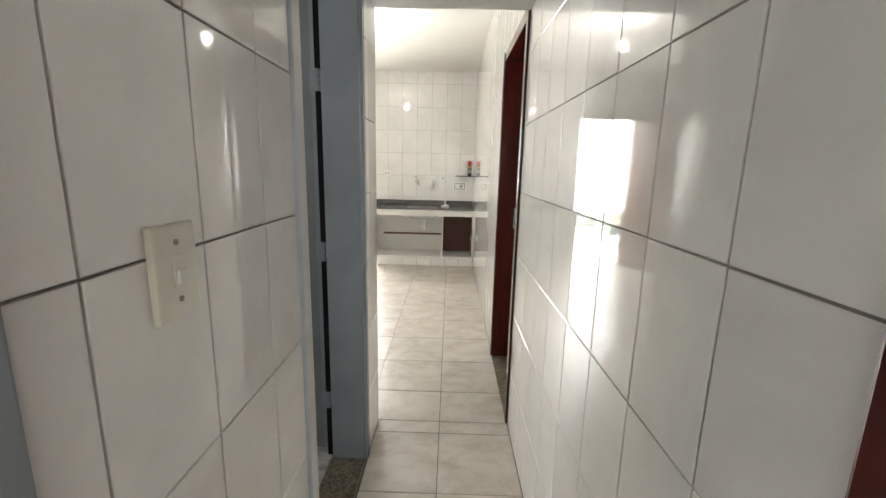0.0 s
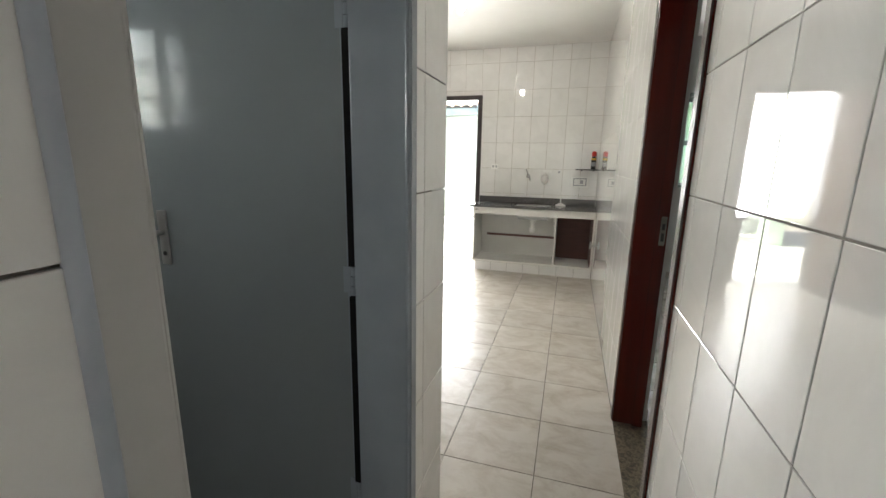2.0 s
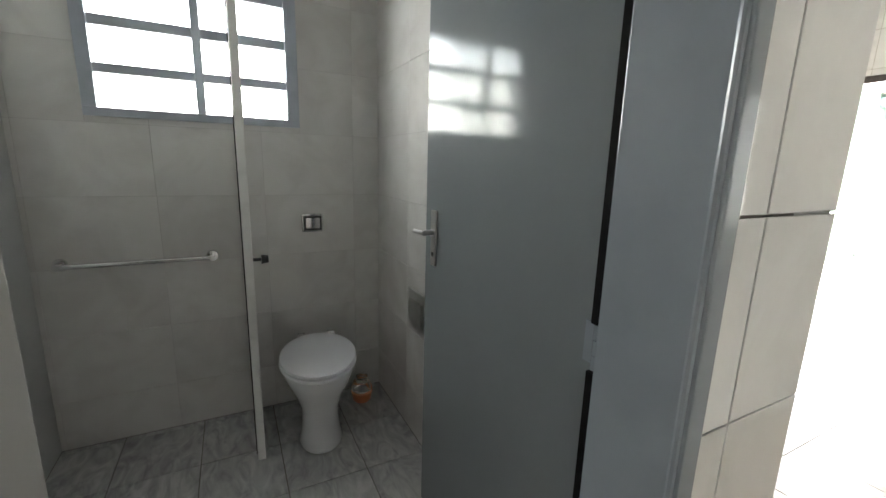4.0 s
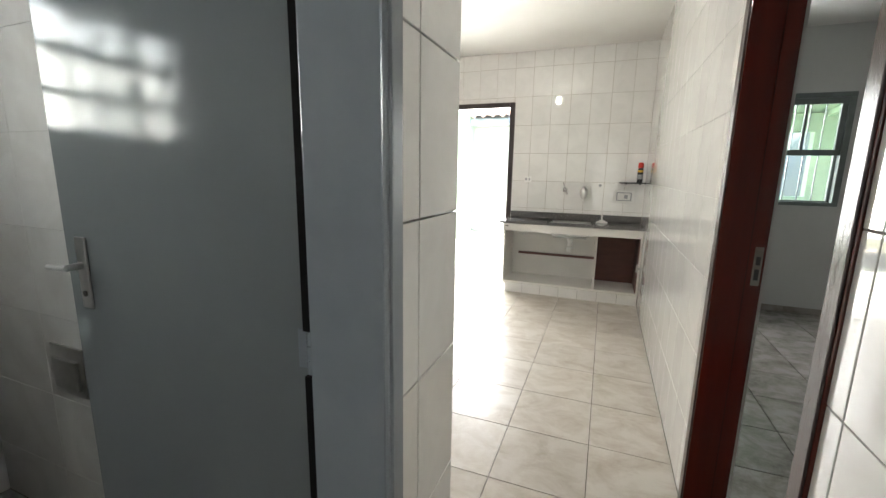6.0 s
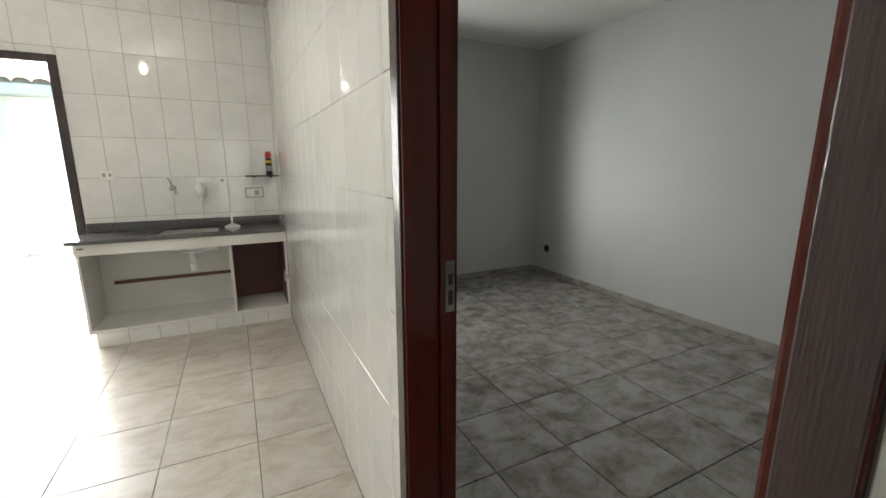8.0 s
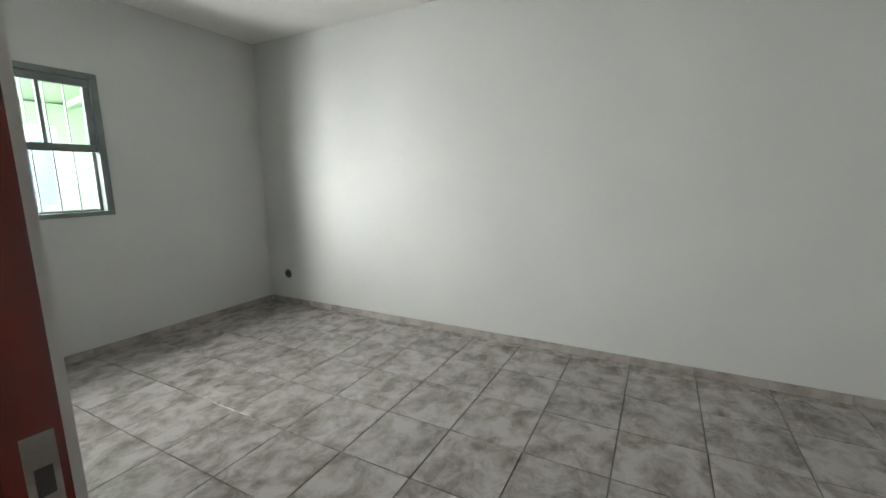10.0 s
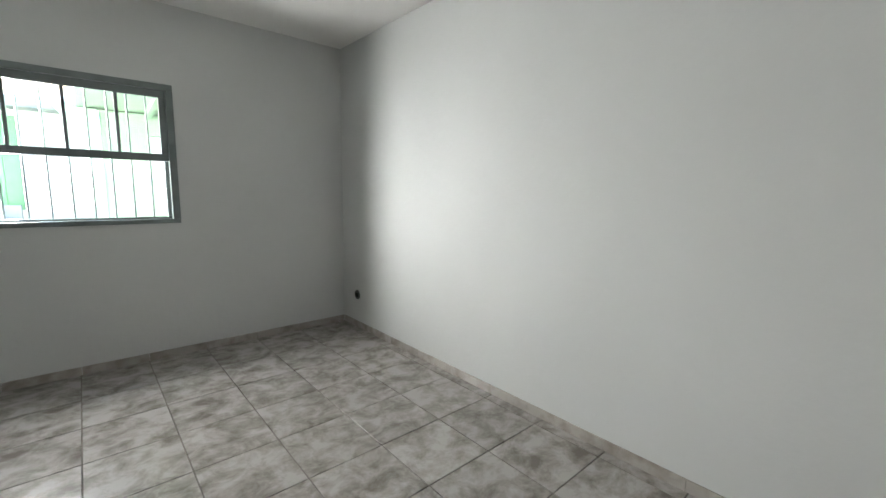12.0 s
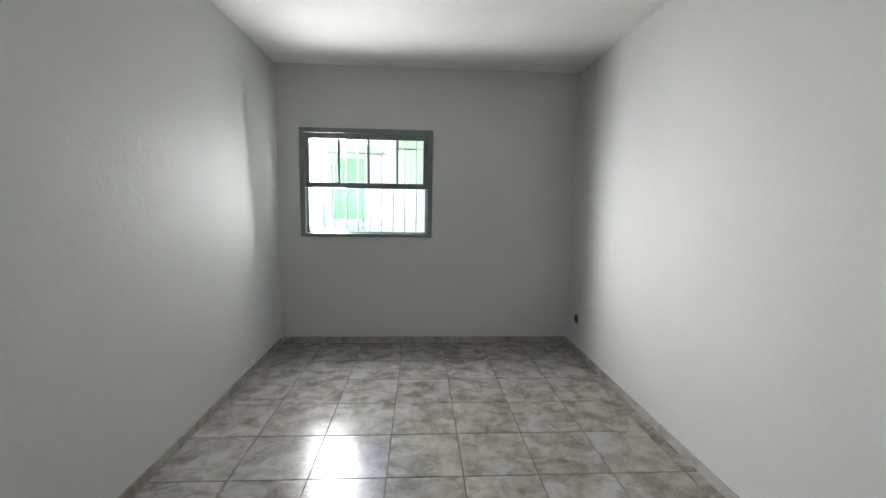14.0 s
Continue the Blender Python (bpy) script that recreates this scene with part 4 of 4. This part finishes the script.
fin = thing("yard_partition", "white wall standing out into the yard beside the bedroom window", "wall")
part("wall", boxed(1.0, 6.715, -0.124, 1.17, 8.1, 2.5, bevel=0.008), M_YARD_WHITE, fin)
lot = thing("side_wall", "white boundary wall outside the bathroom window", "wall")
part("wall", boxed(-3.6, -4.0, -0.124, -3.45, 6.0, 2.3), M_YARD_WHITE, lot)


# ---- tiles, one by one ----
tile_meshes = {}


def tile_mesh(w, h, t, mat, bev):
    key = (round(w, 3), round(h, 3), t, mat.name)
    if key not in tile_meshes:
        bm = bmesh.new()
        w2, h2 = key[0] / 2, key[1] / 2
        rings = []
        for inset, z in ((0, -t), (0, -bev * 0.8), (bev, 0)):
            rings.append([bm.verts.new((sx * (w2 - inset), sy * (h2 - inset), z)) for sx, sy in ((-1, -1), (1, -1), (1, 1), (-1, 1))])
        for lo, hi in zip(rings, rings[1:]):
            for i in range(4):
                bm.faces.new((lo[i], lo[(i + 1) % 4], hi[(i + 1) % 4], hi[i]))
        bm.faces.new(rings[-1])
        tile_meshes[key] = mesh_of("tile", bm, mat)
    return tile_meshes[key]


def cut(rect, holes):
    rects = [rect]
    for a0, a1, b0, b1 in holes:
        out = []
        for u0, u1, v0, v1 in rects:
            if u1 <= a0 or u0 >= a1 or v1 <= b0 or v0 >= b1:
                out.append((u0, u1, v0, v1))
                continue
            if u0 < a0:
                out.append((u0, a0, v0, v1))
            if u1 > a1:
                out.append((a1, u1, v0, v1))
            m0, m1 = max(u0, a0), min(u1, a1)
            if v0 < b0:
                out.append((m0, m1, v0, b0))
            if v1 > b1:
                out.append((m0, m1, b1, v1))
        rects = out
    return rects


def lay(parent, place, us, vs, u_anchor, pu, v_anchor, pv, holes=(), mat=None, gap=0.004, t=TT, bev=0.0012, tilt=0.06, name="tile"):
    """Lays a grid of tiles over us x vs; place(u, v) gives the pose of a tile's face there."""
    rng = random.Random(len(parent.name) * 7 + int(us[0] * 100) + int(us[1] * 10))
    i0, i1 = math.floor((us[0] - u_anchor) / pu), math.ceil((us[1] - u_anchor) / pu)
    j0, j1 = math.floor((vs[0] - v_anchor) / pv), math.ceil((vs[1] - v_anchor) / pv)
    for i in range(i0, i1):
        for j in range(j0, j1):
            r = (max(us[0], u_anchor + i * pu), min(us[1], u_anchor + (i + 1) * pu), max(vs[0], v_anchor + j * pv), min(vs[1], v_anchor + (j + 1) * pv))
            if r[1] - r[0] < 0.012 or r[3] - r[2] < 0.012:
                continue
            for u0, u1, v0, v1 in cut(r, holes):
                if u1 - u0 < 0.012 or v1 - v0 < 0.012:
                    continue
                ob = new(name, tile_mesh(u1 - u0 - gap, v1 - v0 - gap, t, mat, bev))
                ob.parent = parent
                ob.matrix_local = place((u0 + u1) / 2, (v0 + v1) / 2) @ pose(0, 0, 0, rng.uniform(-tilt, tilt), rng.uniform(-tilt, tilt), 0)


ZA, ZE, PZ = 1.278, 1.283, 0.3215
face_w = lambda x: (lambda u, v: Matrix(((0, 0, -1, x), (-1, 0, 0, u), (0, 1, 0, v), (0, 0, 0, 1))))      # looks to -x
face_e = lambda x: (lambda u, v: Matrix(((0, 0, 1, x), (1, 0, 0, u), (0, 1, 0, v), (0, 0, 0, 1))))        # looks to +x
face_s = lambda y: (lambda u, v: Matrix(((1, 0, 0, u), (0, 0, -1, y), (0, 1, 0, v), (0, 0, 0, 1))))       # looks to -y
face_up = lambda z: (lambda u, v: Matrix.Translation((u, v, z)))
bed_grout = setting("tile_bed_east", pierced("x", XE + 0.003, XE + TT - 0.0005, -0.6, 3.326, 0, H, (BED_DOOR, OLD_DOOR)), M_GROUT, "grout bed of glazed white wall tiles", "wall")
kit_bed = setting("tile_bed_kitchen", pierced("x", XE + 0.003, XE + TT - 0.0005, 3.326, YN, 0, H), M_BATH_GROUT, "pale grout bed of glazed white kitchen tiles", "wall")
lay(bed_grout, face_w(XE), (-0.6, 3.326), (0, H), 0.9805, 0.2150, ZE, PZ, (BED_DOOR, OLD_DOOR), M_WALL_TILE, t=0.0045)
lay(kit_bed, face_w(XE), (3.326, YN), (0, H), 0.9805, 0.2150, ZE, PZ, (), M_WALL_TILE, t=0.0045, gap=0.002, bev=0.0008, tilt=0.03)
lay(wall_west, face_e(XW), (-0.6, PART_N), (0, H), 0.646, 0.2115, ZA, PZ, (BATH_DOOR, OLD_DOOR), M_WALL_TILE)
grout_n = setting("tile_bed_north", pierced("y", YN + 0.003, YN + TT - 0.0005, KW, XE, 0, H, (KIT_DOOR,)), M_KIT_GROUT, "grout bed of glazed white kitchen tiles", "wall")
lay(grout_n, face_s(YN), (KW, XE), (0, H), 0.010, 0.2165, ZA, 0.326, (KIT_DOOR,), M_WALL_TILE, t=0.0045, gap=0.003)
grout_w = setting("tile_bed_west", pierced("x", KW - TT + 0.0005, KW - 0.003, PART_N, YN, 0, H), M_KIT_GROUT, "grout bed of glazed white kitchen tiles", "wall")
lay(grout_w, face_e(KW), (PART_N, YN), (0, H), 2.45, 0.2165, ZA, PZ, (), M_WALL_TILE, t=0.0045, gap=0.003)
bath_w = setting("tile_bed_bath", pierced("x", KW - TT + 0.0005, KW - 0.003, 0.70, BATH_N, 0, H, (BATH_WIN,)), M_BATH_GROUT, "grout bed of matt grey-white bathroom tiles", "wall")
lay(bath_w, face_e(KW), (0.70, BATH_N), (0, H), 1.62, 0.45, 1.16, 0.309, (BATH_WIN,), M_BATH_TILE, t=0.0045, gap=0.0014, bev=0.0007)
bath_n = setting("tile_bed_bath_north", pierced("y", BATH_N + 0.003, BATH_N + TT - 0.0005, KW, -0.022, 0, H), M_BATH_GROUT, "grout bed of matt grey-white bathroom tiles", "wall")
lay(bath_n, face_s(BATH_N), (KW, -0.022), (0, H), KW, 0.45, 1.16, 0.309, (), M_BATH_TILE, t=0.0045, gap=0.0014, bev=0.0007)
lay(floor, face_up(0.0), (KW, XE), (PART_N, YN), 0.487, 0.4185, 3.900, 0.4175, (), M_FLOOR_TILE, gap=0.0038, t=0.0068, tilt=0.06)
lay(floor, face_up(0.0), (XW, XE), (-0.6, PART_N), 0.487, 0.4185, 3.900, 0.4175, (), M_FLOOR_TILE, gap=0.0038, t=0.0068, tilt=0.06)
lay(floor, face_up(0.0), (BW, BE), (1.15, YN), 2.270, 0.412, 4.825, 0.41, (), M_BED_TILE, gap=0.0062, t=0.0068, tilt=0.06)
lay(floor, face_up(0.0), (KW, -0.03), (0.70, BATH_N), -1.45, 0.33, 1.60, 0.33, (), M_BATH_FLOOR, gap=0.004, t=0.0068, tilt=0.06)
